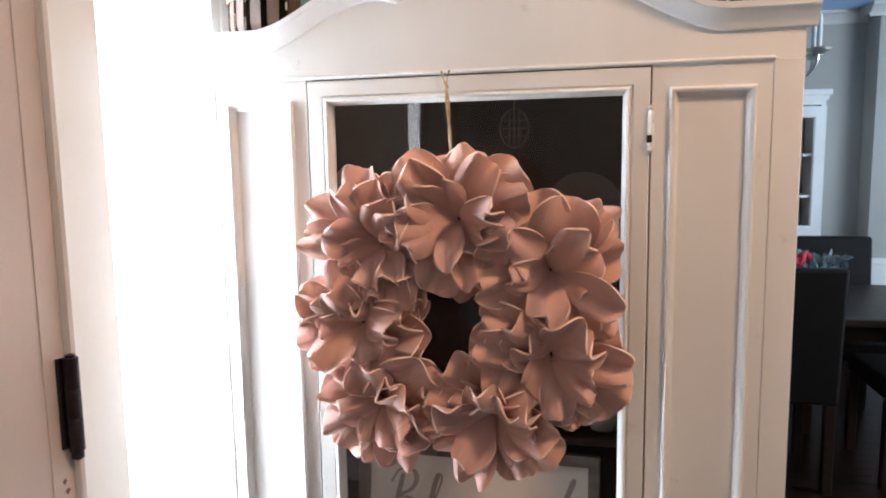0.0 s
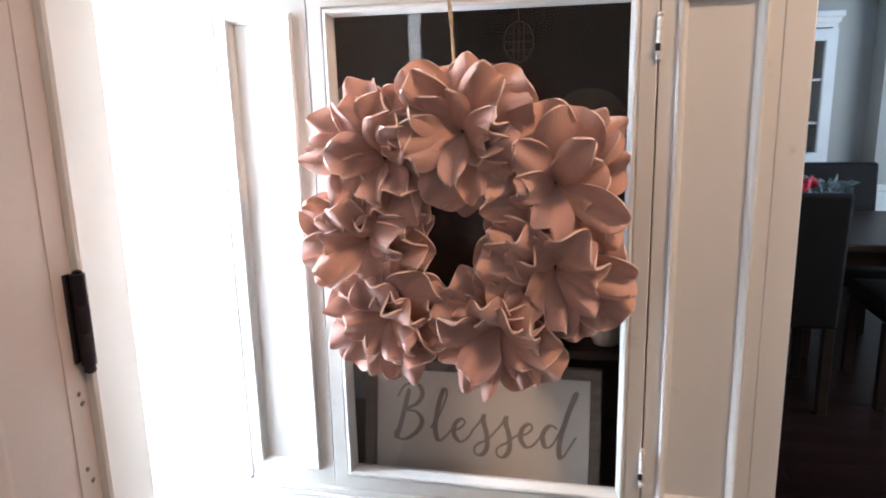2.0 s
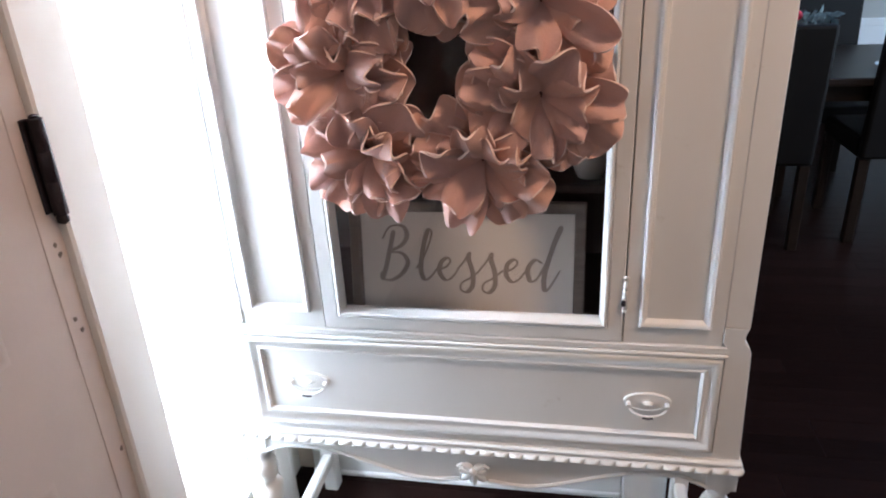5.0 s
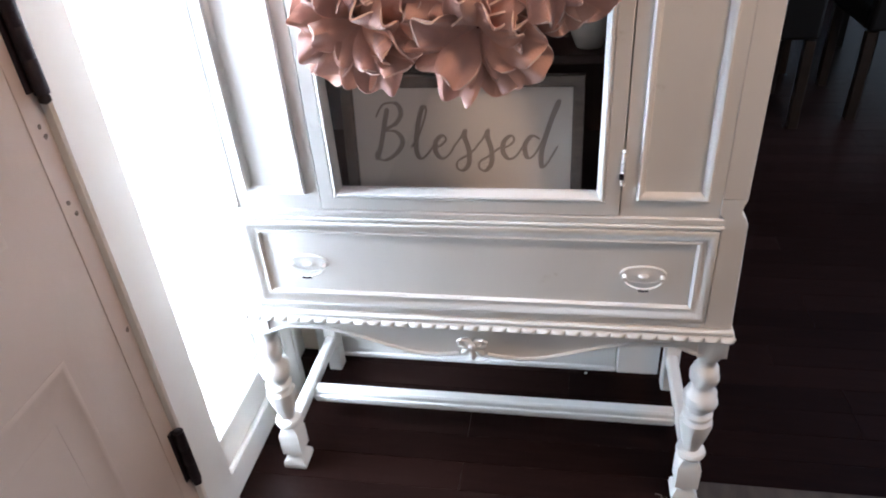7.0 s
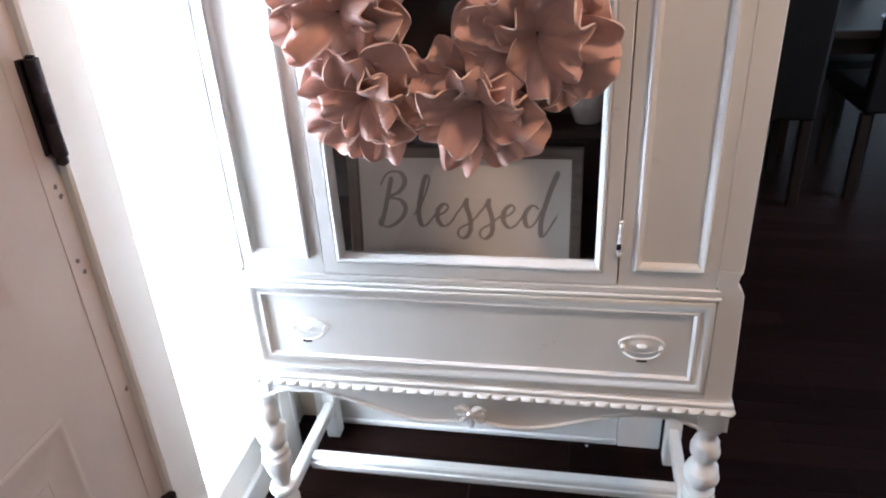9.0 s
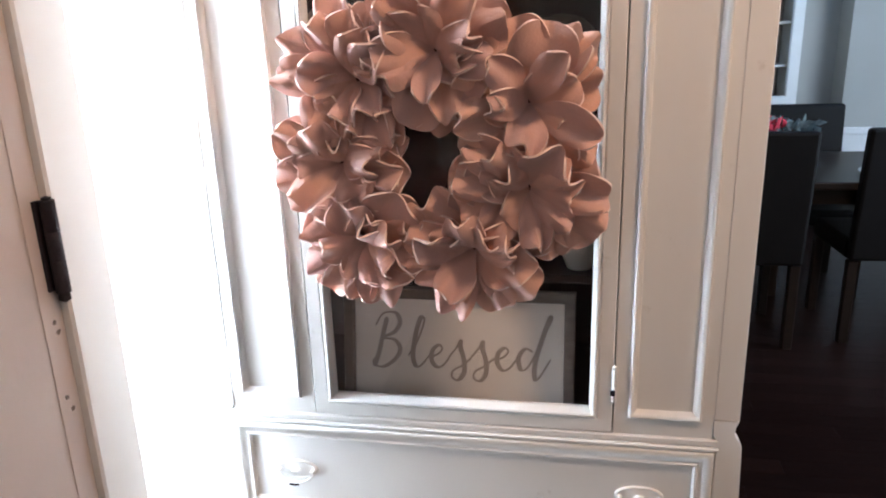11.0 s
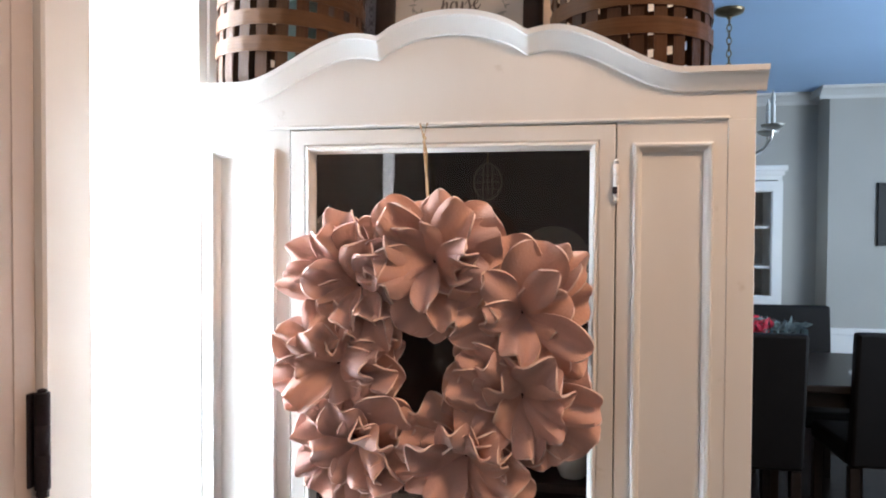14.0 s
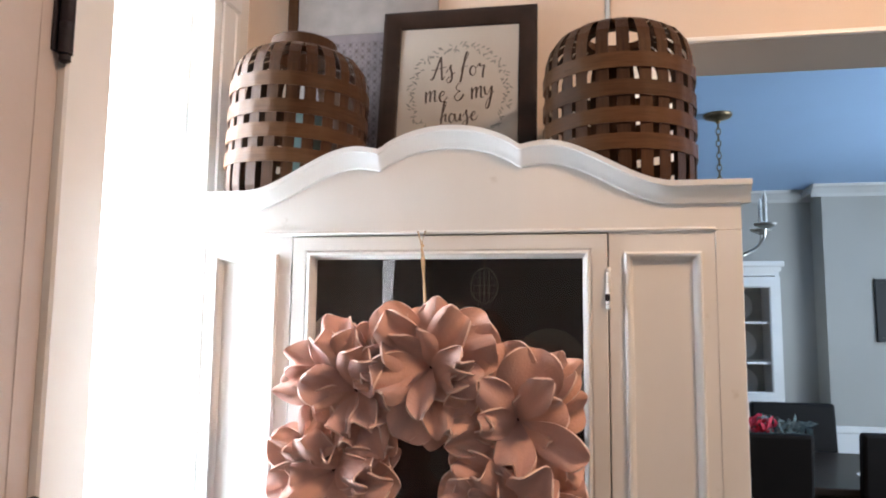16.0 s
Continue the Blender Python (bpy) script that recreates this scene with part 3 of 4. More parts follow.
# waist and lower case
part("waist_rail", boxes((-0.440, 0.440, -0.003, 0.022, 0.7235, 0.738, 0.003), (-0.438, 0.438, -0.007, 0.022, 0.7165, 0.7235, 0.002)), CREAM, cab)
for sx in (-1, 1):
    # corner post: swells out below a shallow scoop at the waist
    bm = bmesh.new()
    rows = []
    for z, x in ((0.505, 0.481), (0.60, 0.478), (0.70, 0.475), (0.728, 0.474), (0.738, 0.470), (0.745, 0.464), (0.754, 0.4615), (0.764, 0.463), (0.774, XW)):
        rows.append([bm.verts.new((sx * q, y, z)) for q, y in ((0.434 if z < 0.739 else 0.4275, -0.0025), (x - 0.002, -0.0025), (x, -0.0005), (x, 0.022), (0.434 if z < 0.739 else 0.4275, 0.022))])
    for p, q in zip(rows, rows[1:]):
        for i in range(5):
            bm.faces.new((p[i], p[(i + 1) % 5], q[(i + 1) % 5], q[i]))
    bm.faces.new(rows[0])
    bm.faces.new(rows[-1])
    part("stile", bm, CREAM, cab)
    x0, x1 = sorted((sx * 0.44, sx * 0.470))
    part("case_side", boxes((x0, x1, 0.0225, 0.39, 0.505, 0.7165)), CREAM, cab)
part("lower_rail", boxes((-0.434, 0.434, 0.0, 0.022, 0.503, 0.517)), CREAM, cab)
part("case_floor", boxes((-0.44, 0.44, 0.0225, 0.39, 0.503, 0.515)), CREAM, cab)
dr = part("drawer", boxes((-0.4315, 0.4315, 0.003, 0.020, 0.519, 0.7145)), CREAM, cab, "wide drawer with a moulded front")
bm = bmesh.new()
ring(bm, -0.4315, 0.4315, 0.519, 0.7145, [(0, 0.004), (0, -0.005), (0.002, -0.0075), (0.006, -0.0085), (0.011, -0.0075), (0.016, -0.0035), (0.021, -0.0022), (0.0235, -0.002), (0.0255, -0.0042), (0.0285, -0.004), (0.031, 0.001), (0.033, 0.004)])
part("drawer_moulding", bm, CREAM, dr, smooth=True)
for sx in (-0.314, 0.315):
    bm = bmesh.new()
    n = 32
    rows = []
    for s, y in ((1, 0.003), (1, -0.001), (0.93, -0.0025), (0.86, -0.0012), (0.5, -0.002), (0.24, -0.004), (0.20, -0.009), (0.10, -0.012)):
        rows.append([bm.verts.new((sx + s * 0.041 * math.cos(2 * math.pi * i / n), y, 0.6170 + s * 0.0185 * math.sin(2 * math.pi * i / n))) for i in range(n)])
    for a, b in zip(rows, rows[1:]):
        for i in range(n):
            bm.faces.new((a[i], a[(i + 1) % n], b[(i + 1) % n], b[i]))
    bm.faces.new(rows[-1])
    pl = part("pull", bm, CREAM, dr, "painted oval pull with a worn bail", True)
    bm = bmesh.new()
    pts = [(sx + 0.033 * math.cos(a), -0.010 - 0.012 * math.sin(-a) * 0.6, 0.6140 + 0.0165 * math.sin(a)) for a in [math.pi * (1.0 + i / 14) for i in range(15)]]
    tube(bm, pts, 0.0024, 8)
    part("bail", bm, CREAM, pl, smooth=True)
    bm = bmesh.new()
    tube(bm, [(sx - 0.009, -0.0186, 0.5962), (sx, -0.0192, 0.5952), (sx + 0.009, -0.0186, 0.5962)], 0.0026, 8)
    part("worn_patch", bm, IRON, pl, "worn dark metal")
    for k in (-1, 1):
        bm = bmesh.new()
        tube(bm, [(sx + k * 0.033, 0.0, 0.6150), (sx + k * 0.033, -0.014, 0.6150)], 0.0042, 8)
        part("post", bm, CREAM, pl)

# table edge with carved rope moulding
part("base_top", boxes((-0.486, 0.486, -0.012, 0.40, 0.492, 0.503, 0.003)), CREAM, cab)
part("base_edge", boxes((-0.489, 0.489, -0.013, 0.40, 0.477, 0.492, 0.003)), CREAM, cab)
bm = bmesh.new()
N = 35
for i in range(N):
    cx = -0.490 + (i + 0.5) * 0.980 / N
    w = 0.980 / N
    lo = []
    for k in range(7):
        u = k / 6
        x = cx - w / 2 + u * w * 0.94
        bulge = 0.0035 + 0.0042 * math.sin(min(1, u * 1.12) * math.pi) ** 0.35 if u < 0.88 else 0.001
        lo.append([bm.verts.new((x + 0.004 * (j / 4 - 0.5), -0.012 - bulge * math.sin(math.pi * (0.1 + 0.8 * j / 4)), 0.4775 + 0.0125 * j / 4)) for j in range(5)])
    for a, b in zip(lo, lo[1:]):
        for j in range(4):
            bm.faces.new((a[j], b[j], b[j + 1], a[j + 1]))
part("rope_moulding", bm, CREAM, cab, "carved rope moulding", True)


def apron_z(x):
    a = abs(x)
    if a > 0.385:
        return 0.457 - 0.018 * min(1, (a - 0.385) / 0.045)
    if a < 0.09:
        return 0.401 + 0.012 * (1 - a / 0.09) ** 1.5
    u = min(1, (a - 0.09) / 0.24)
    return 0.401 + 0.056 * (u * u * (3 - 2 * u))


AX = [-0.436 + i * 0.872 / 90 for i in range(91)]
bm = bmesh.new()
strip(bm, AX, lambda x: [(-0.002, 0.477), (-0.002, apron_z(x)), (0.018, apron_z(x)), (0.018, 0.477)])
ap = part("apron", bm, CREAM, cab, "scalloped apron with a carved rosette", True)
bm = bmesh.new()
tube(bm, [(x, -0.004, apron_z(x) + 0.002) for x in AX if abs(x) > 0.028 and x < 0], 0.0042, 6)
tube(bm, [(x, -0.004, apron_z(x) + 0.002) for x in AX if abs(x) > 0.028 and x > 0], 0.0042, 6)
part("apron_bead", bm, CREAM, ap, smooth=True)
bm = bmesh.new()
for i in range(7):
    a = radians(-90 + (i - 3) * 42)
    L = 0.040 - 0.005 * abs(i - 3)
    bmesh.ops.create_uvsphere(bm, u_segments=10, v_segments=6, radius=1, matrix=Matrix.Translation((L * 0.5 * math.cos(a), -0.007, 0.436 + L * 0.5 * math.sin(a))) @ Matrix.Rotation(-a, 4, "Y") @ Matrix.Diagonal((L * 0.50, 0.008, 0.0078, 1)))
bmesh.ops.create_uvsphere(bm, u_segments=10, v_segments=6, radius=1, matrix=Matrix.Translation((0, -0.013, 0.437)) @ Matrix.Diagonal((0.008, 0.007, 0.008, 1)))
for k in (-1, 1):
    tube(bm, [(k * 0.012, -0.010, 0.448), (k * 0.022, -0.011, 0.452), (k * 0.029, -0.011, 0.447), (k * 0.027, -0.011, 0.440), (k * 0.021, -0.011, 0.441)], 0.0038, 6)
part("rosette", bm, CREAM, ap, "carved leaf rosette", True)


def leg_shape(r, z, a):
    if z < 0.131 or z > 0.434:
        c = max(abs(math.cos(a)), abs(math.sin(a)))
        return r / c if z < 0.04 or 0.05 < z < 0.125 or z > 0.434 else r * (1 + (1 / c - 1) * 0.5)
    if 0.165 < z < 0.246:
        return r * (1 - 0.10 * (0.5 + 0.5 * math.cos(a * 8)) ** 3)
    if z > 0.268:
        return r * (1 + 0.085 * math.sin(2 * a + z * 95) * min(1, (0.434 - z) / 0.02) * min(1, (z - 0.268) / 0.02))
    return r


LEG = [(0.020, 0.0), (0.025, 0.002), (0.028, 0.010), (0.027, 0.024), (0.021, 0.034), (0.018, 0.040), (0.019, 0.046), (0.024, 0.051), (0.0245, 0.112), (0.020, 0.122), (0.015, 0.130), (0.018, 0.138), (0.028, 0.142), (0.031, 0.150), (0.028, 0.158), (0.017, 0.162), (0.0175, 0.167), (0.023, 0.185), (0.029, 0.21), (0.0335, 0.235), (0.032, 0.247), (0.024, 0.253), (0.024, 0.257), (0.030, 0.260), (0.030, 0.268), (0.021, 0.274), (0.0205, 0.280), (0.029, 0.290), (0.035, 0.306), (0.033, 0.322), (0.022, 0.334), (0.0185, 0.340), (0.019, 0.346), (0.025, 0.356), (0.029, 0.372), (0.027, 0.388), (0.018, 0.400), (0.0165, 0.408), (0.018, 0.414), (0.024, 0.422), (0.0255, 0.430), (0.027, 0.436), (0.027, 0.477)]
for sx in (-1, 1):
    bm = bmesh.new()
    fine = []
    for (r0, z0), (r1, z1) in zip(LEG, LEG[1:]):
        k = 3 if 0.26 < z0 < 0.43 else 1
        fine += [(r0 + (r1 - r0) * j / k, z0 + (z1 - z0) * j / k) for j in range(k)]
    lathe(bm, fine + [LEG[-1]], sx * 0.455, 0.020, 32, leg_shape)
    part("front_leg", bm, CREAM, cab, "turned front leg with a fluted vase and twist", True)
    bm = boxes((sx * 0.458 - 0.019, sx * 0.458 + 0.019, 0.345, 0.387, 0, 0.49, 0.004))
    part("back_leg", bm, CREAM, cab, "plain square back leg")
    bm = boxes((sx * 0.456 - 0.013, sx * 0.456 + 0.013, 0.035, 0.35, 0.092, 0.128, 0.005))
    part("side_stretcher", bm, CREAM, cab)
    part("side_apron", boxes((sx * 0.462 - 0.009, sx * 0.462 + 0.009, 0.046, 0.345, 0.435, 0.477, 0.002)), CREAM, cab)
part("cross_stretcher", boxes((-0.445, 0.445, 0.155, 0.185, 0.070, 0.112, 0.004), (-0.445, 0.445, 0.149, 0.156, 0.085, 0.097, 0.002)), CREAM, cab)

# ---------------------------------------------------------------- wreath
random.seed(7)
WC = Vector((-0.012, 0, 1.228))
wreath = thing("wreath", (WC.x, -0.03, WC.z), "dusty rose felt flower wreath hanging on twine", "wreath")
bm = bmesh.new()
tube(bm, [(WC.x + 0.145 * math.cos(2 * math.pi * i / 40), -0.026, WC.z + 0.145 * math.sin(2 * math.pi * i / 40)) for i in range(40)], 0.018, 10, True)
part("ring", bm, BROWNCTR, wreath, "hidden straw ring", True)


def petal_mesh(L, W, base, curl, wave, phase, cup, lip):
    """One felt petal from the origin along +x, +z up from the flower; base: rising angle, curl: bend back on the way, lip: bend of the tip."""
    nu, nv = 13, 10
    bm = bmesh.new()
    pos = []
    x = z = prev = 0.0
    for i in range(nu + 1):
        u = math.sin(i / nu * math.pi / 2)
        ang = radians(base - curl * u - lip * max(0.0, (u - 0.62) / 0.38) ** 2)
        x += L * (u - prev) * math.cos(ang)
        z += L * (u - prev) * math.sin(ang)
        prev = u
        g = min(1.0, u / 0.66)
        half = W * 0.5 * (0.20 + 0.80 * g * g * (3 - 2 * g)) * (math.sqrt(max(0.0, 1 - max(0.0, (u - 0.60) / 0.40) ** 2.8)) * 0.70 + 0.30)
        row = []
        for j in range(nv + 1):
            v = j / nv * 2 - 1
            vv = 2 * v * half / W
            n = cup * W * 0.5 * vv * vv * (0.35 + 0.65 * u) + wave * u ** 2.6 * math.sin(vv * 4.3 + phase + 0.5 * u) + 0.10 * wave * u ** 3 * math.sin(vv * 7.0 + 1.7 * phase)
            row.append(Vector((x - n * math.sin(ang), v * half * (1 - 0.22 * abs(cup) * abs(v)), z + n * math.cos(ang))))
        pos.append(row)
    top, low = [], []
    for i in range(nu + 1):
        a, b = [], []
        for j in range(nv + 1):
            p = pos[i][j]
            du = pos[min(i + 1, nu)][j] - pos[max(i - 1, 0)][j]
            dv = pos[i][min(j + 1, nv)] - pos[i][max(j - 1, 0)]
            n = du.cross(dv).normalized() * 0.0014
            a.append(bm.verts.new(p + n))
            b.append(bm.verts.new(p - n))
        top.append(a)
        low.append(b)
    for i in range(nu):
        for j in range(nv):
            bm.faces.new((top[i][j], top[i + 1][j], top[i + 1][j + 1], top[i][j + 1]))
            bm.faces.new((low[i][j], low[i][j + 1], low[i + 1][j + 1], low[i + 1][j]))
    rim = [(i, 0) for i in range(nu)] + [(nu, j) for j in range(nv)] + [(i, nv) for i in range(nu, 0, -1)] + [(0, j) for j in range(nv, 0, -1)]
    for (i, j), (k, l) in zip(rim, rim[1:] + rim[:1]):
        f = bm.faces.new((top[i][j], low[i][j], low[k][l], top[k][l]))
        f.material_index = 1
    me = bpy.data.meshes.new("petal")
    bmesh.ops.recalc_face_normals(bm, faces=bm.faces[:])
    bm.to_mesh(me)
    bm.free()
    me.materials.append(FELT)
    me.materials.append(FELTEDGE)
    me.polygons.foreach_set("use_smooth", [True] * len(me.polygons))
    me.set_sharp_from_angle(angle=radians(50))
    return me


def felt_flower(x, z, depth, tilt_x, tilt_z, petals):
    """A flower facing the room; each petal: direction round the flower, reach and width in mm, lift off the ring."""
    fl = new("flower")
    fl.parent = wreath
    axis = Vector((tilt_x, -1.0, tilt_z)).normalized()
    fl.location = Vector((x, -depth, z)) - wreath.location
    fl.rotation_mode = "QUATERNION"
    fl.rotation_quaternion = Vector((0, 0, 1)).rotation_difference(axis)
    r = random.random
    back = [(72 * k + 40 * r(), 88 + 8 * r(), 68, 6 + 8 * r()) for k in range(5)]
    aim = math.degrees(math.atan2(WC.z + 0.006 - z, WC.x - x))
    back += [(aim - 24, 104, 70, 8), (aim + 20, 110, 72, 10)]
    ruffle = [(72 * k + 44 * r(), 44 + 20 * r(), 56, 42 + 10 * r()) for k in range(5)]
    for i, (turn, reach, wide, lift) in enumerate(back + petals + ruffle):
        up = min(1.0, lift / 40)
        lift += 20 * (1 - up)
        curl, lip = 34 + 18 * r(), 45 * r() - 15
        mean = sum(math.cos(radians(lift + 24 - curl * u - lip * max(0.0, (u - 0.62) / 0.38) ** 2)) for u in [k / 12 + 0.04 for k in range(12)]) / 12
        L = min(0.128, 0.00104 * reach / mean)
        me = petal_mesh(L, 0.00112 * wide, lift + 24, curl, (0.0135 + 0.0045 * up) * (0.6 + 0.8 * r()) * min(1.0, wide / 55), 6.28 * r(), 0.20 * (2 * r() - 0.6), lip)
        ob = new("petal", me)
        ob.parent = fl
        ob.matrix_basis = Matrix.Translation((0, 0, 0.0003 * lift - (0.014 if i < 7 else 0.004) + 0.0022 * (i % 3))) @ Matrix.Rotation(radians(turn), 4, "Z") @ Matrix.Rotation(radians(26 * (r() - 0.5)), 4, "X") @ Matrix.Translation((0.002, 0, 0))
    bm = bmesh.new()
    for i in range(14):
        a, d = i * 2.4, 0.0022 * math.sqrt(i)
        tube(bm, [(d * math.cos(a), d * math.sin(a), 0.0), (1.5 * d * math.cos(a), 1.5 * d * math.sin(a), 0.022 - d)], 0.0016, 5)
    me = bpy.data.meshes.new("flower_centre")
    bm.to_mesh(me)
    bm.free()
    me.materials.append(BROWNCTR)
    c = new("flower_centre", me)
    c.parent = fl
    c["label"] = "dark brown stamens"


felt_flower(-0.005, 1.372, 0.056, 0.02, 0.05, [(90, 90, 74, 14), (135, 110, 66, 8), (131, 95, 56, 38), (57, 88, 56, 38), (15, 100, 74, 26), (36, 122, 82, 4), (180, 90, 56, 20), (196, 104, 42, 10), (249, 100, 72, 14), (285, 90, 56, 24), (312, 86, 52, 14), (35, 56, 46, 56), (340, 76, 52, 44), (178, 68, 58, 48), (214, 70, 56, 44), (280, 58, 38, 52)])
felt_flower(0.124, 1.299, 0.052, 0.15, 0.03, [(112, 112, 84, 12), (88, 106, 86, 30), (58, 104, 58, 18), (52, 122, 56, 3), (350, 112, 52, 30), (328, 106, 64, 8), (308, 96, 72, 14), (255, 72, 62, 22), (200, 106, 54, 28), (160, 70, 48, 48), (56, 68, 42, 54), (272, 44, 52, 44), (186, 52, 42, 56)])
felt_flower(0.126, 1.179, 0.056, 0.12, -0.05, [(172, 106, 56, 24), (152, 112, 52, 12), (204, 96, 62, 14), (232, 80, 58, 20), (275, 88, 72, 8), (292, 98, 54, 3), (333, 106, 76, 14), (358, 98, 54, 28), (270, 68, 46, 42), (66, 62, 68, 48), (132, 76, 62, 40), (182, 66, 52, 44), (350, 50, 46, 50)])
felt_flower(0.044, 1.084, 0.052, 0.03, -0.1, [(161, 94, 58, 24), (190, 86, 54, 14), (209, 88, 62, 8), (240, 92, 58, 8), (258, 92, 50, 18), (304, 94, 64, 3), (335, 102, 74, 8), (350, 82, 64, 24), (78, 42, 72, 58), (30, 56, 54, 52), (150, 72, 48, 44), (257, 62, 48, 40), (326, 62, 50, 39)])
felt_flower(-0.124, 1.093, 0.054, -0.08, -0.06, [(48, 122, 82, 12), (23, 124, 58, 12), (97, 66, 68, 46), (156, 76, 54, 32), (197, 84, 62, 14), (234, 72, 54, 24), (257, 84, 54, 4), (285, 92, 64, 10), (323, 80, 58, 24), (342, 98, 54, 8), (242, 46, 48, 44), (45, 42, 48, 56), (340, 48, 44, 48), (292, 52, 48, 42)])
felt_flower(-0.156, 1.214, 0.052, -0.05, 0.0, [(140, 92, 62, 18), (103, 94, 58, 22), (72, 58, 44, 38), (188, 82, 62, 18), (210, 88, 58, 12), (250, 78, 62, 14), (275, 78, 48, 24), (357, 96, 48, 22), (12, 76, 48, 32), (330, 76, 54, 18), (95, 32, 48, 58), (350, 42, 42, 52), (170, 44, 44, 50), (268, 42, 44, 48)])
felt_flower(-0.122, 1.334, 0.052, -0.05, 0.05, [(140, 118, 62, 6), (162, 104, 54, 3), (178, 102, 54, 22), (168, 76, 48, 38), (96, 108, 58, 12), (115, 86, 48, 28), (80, 82, 54, 28), (68, 100, 48, 8), (234, 94, 54, 18), (264, 70, 52, 39), (294, 106, 58, 16), (308, 98, 48, 12), (326, 66, 54, 32), (60, 38, 42, 50), (186, 48, 44, 48), (282, 48, 44, 52)])

twine = thing("twine", (-0.03, -0.01, 1.55), "natural jute twine loop over the door top", "twine")
bm = bmesh.new()
tube(bm, [(-0.043, 0.004, 1.594), (-0.043, -0.006, 1.592), (-0.037, -0.0085, 1.572), (-0.031, -0.010, 1.545), (-0.031, -0.012, 1.50), (-0.024, -0.018, 1.40), (-0.02, -0.024, 1.385)], 0.0016, 6)
tube(bm, [(-0.030, 0.004, 1.594), (-0.031, -0.006, 1.592), (-0.036, -0.0085, 1.571), (-0.035, -0.010, 1.545), (-0.029, -0.013, 1.50), (-0.021, -0.019, 1.40), (-0.018, -0.024, 1.385)], 0.0016, 6)
tube(bm, [(-0.037, -0.010, 1.573), (-0.032, -0.0125, 1.568), (-0.036, -0.0125, 1.562), (-0.034, -0.011, 1.556)], 0.0018, 6)
part("strand", bm, TWINE, twine, smooth=True)

# ---------------------------------------------------------------- inside the cabinet
sign = thing("framed_sign", (-0.015, 0.066, 0.728), "taupe framed off-white sign with script lettering behind glass", "sign")
SM = Matrix.Translation((0, 0.056, 0.728)) @ Matrix.Rotation(radians(-9.5), 4, "X") @ Matrix.Translation((0, -0.056, -0.728))
bm = bmesh.new()
ring(bm, -0.228, 0.201, 0.7285, 0.957, [(0, 0.072), (0, 0.055), (0.002, 0.053), (0.018, 0.053), (0.020, 0.056), (0.020, 0.065), (0.020, 0.072)], SM)
part("frame", bm, SIGNFRAME, sign)
bm = boxes((-0.209, 0.182, 0.065, 0.071, 0.747, 0.938))
bmesh.ops.transform(bm, matrix=SM, verts=bm.verts[:])
part("print", bm, PAPER, sign)
script("lettering", "Blessed", -0.173, 0.0645, 0.808, 0.0430, 0.0428, 0.0092, GREYINK, sign, SM, "taupe brush-script lettering")
for nm, at in (("beige_box", (-0.248, 0.15, 1.28)),):
    ob = thing(nm, at, "beige house-shaped ceramic box on the cabinet shelf", "ornament")
    bm = bmesh.new()
    vs = [(-0.05, 0), (0.05, 0), (0.05, 0.125), (0.0, 0.173), (-0.05, 0.125)]
    a = [bm.verts.new((at[0] + x, at[1] - 0.04, at[2] + z)) for x, z in vs]
    b = [bm.verts.new((at[0] + x, at[1] + 0.04, at[2] + z)) for x, z in vs]
    bm.faces.new(a)
    bm.faces.new(b)
    for i in range(5):
        bm.faces.new((a[i], a[(i + 1) % 5], b[(i + 1) % 5], b[i]))
    bmesh.ops.bevel(bm, geom=bm.edges[:], offset=0.004, segments=2, affect="EDGES")
    part("body", bm, BEIGE, ob)
for at, s, lab in (((0.200, 0.19, 1.28), 0.72, "white china teapot on the cabinet shelf"), ((0.03, 0.24, 0.985), 0.8, "white china sugar bowl on the cabinet shelf")):
    ob = thing("teapot", at, lab, "teapot")
    bm = bmesh.new()
    lathe(bm, [(r * s, at[2] + z * s) for r, z in ((0.03, 0), (0.034, 0.004), (0.055, 0.03), (0.06, 0.055), (0.05, 0.085), (0.035, 0.098), (0.02, 0.105))], at[0], at[1], 20)
    part("body", bm, CHINA, ob, smooth=True)
    bm = bmesh.new()
    lathe(bm, [(r * s, at[2] + z * s) for r, z in ((0.033, 0.099), (0.02, 0.110), (0.006, 0.114), (0.009, 0.122), (0.002, 0.128))], at[0], at[1], 16)
    part("lid", bm, CHINA, ob, smooth=True)
    bm = bmesh.new()
    tube(bm, [(at[0] + 0.055 * s, at[1], at[2] + 0.08 * s), (at[0] + 0.085 * s, at[1], at[2] + 0.075 * s), (at[0] + 0.09 * s, at[1], at[2] + 0.05 * s), (at[0] + 0.055 * s, at[1], at[2] + 0.03 * s)], 0.005 * s, 8)
    part("handle", bm, CHINA, ob, smooth=True)
for at in ((0.205, 0.15, 0.985), (-0.05, 0.25, 1.28), (-0.13, 0.24, 1.28)):
    ob = thing("china_cup", at, "white china cup standing inside the cabinet", "cup", "cups in the cabinet")
    bm = bmesh.new()
    lathe(bm, [(0.022, at[2]), (0.024, at[2] + 0.004), (0.034, at[2] + 0.03), (0.038, at[2] + 0.07), (0.036, at[2] + 0.07), (0.031, at[2] + 0.03), (0.01, at[2] + 0.01)], at[0], at[1], 18)
    part("bowl", bm, CHINA, ob, smooth=True)

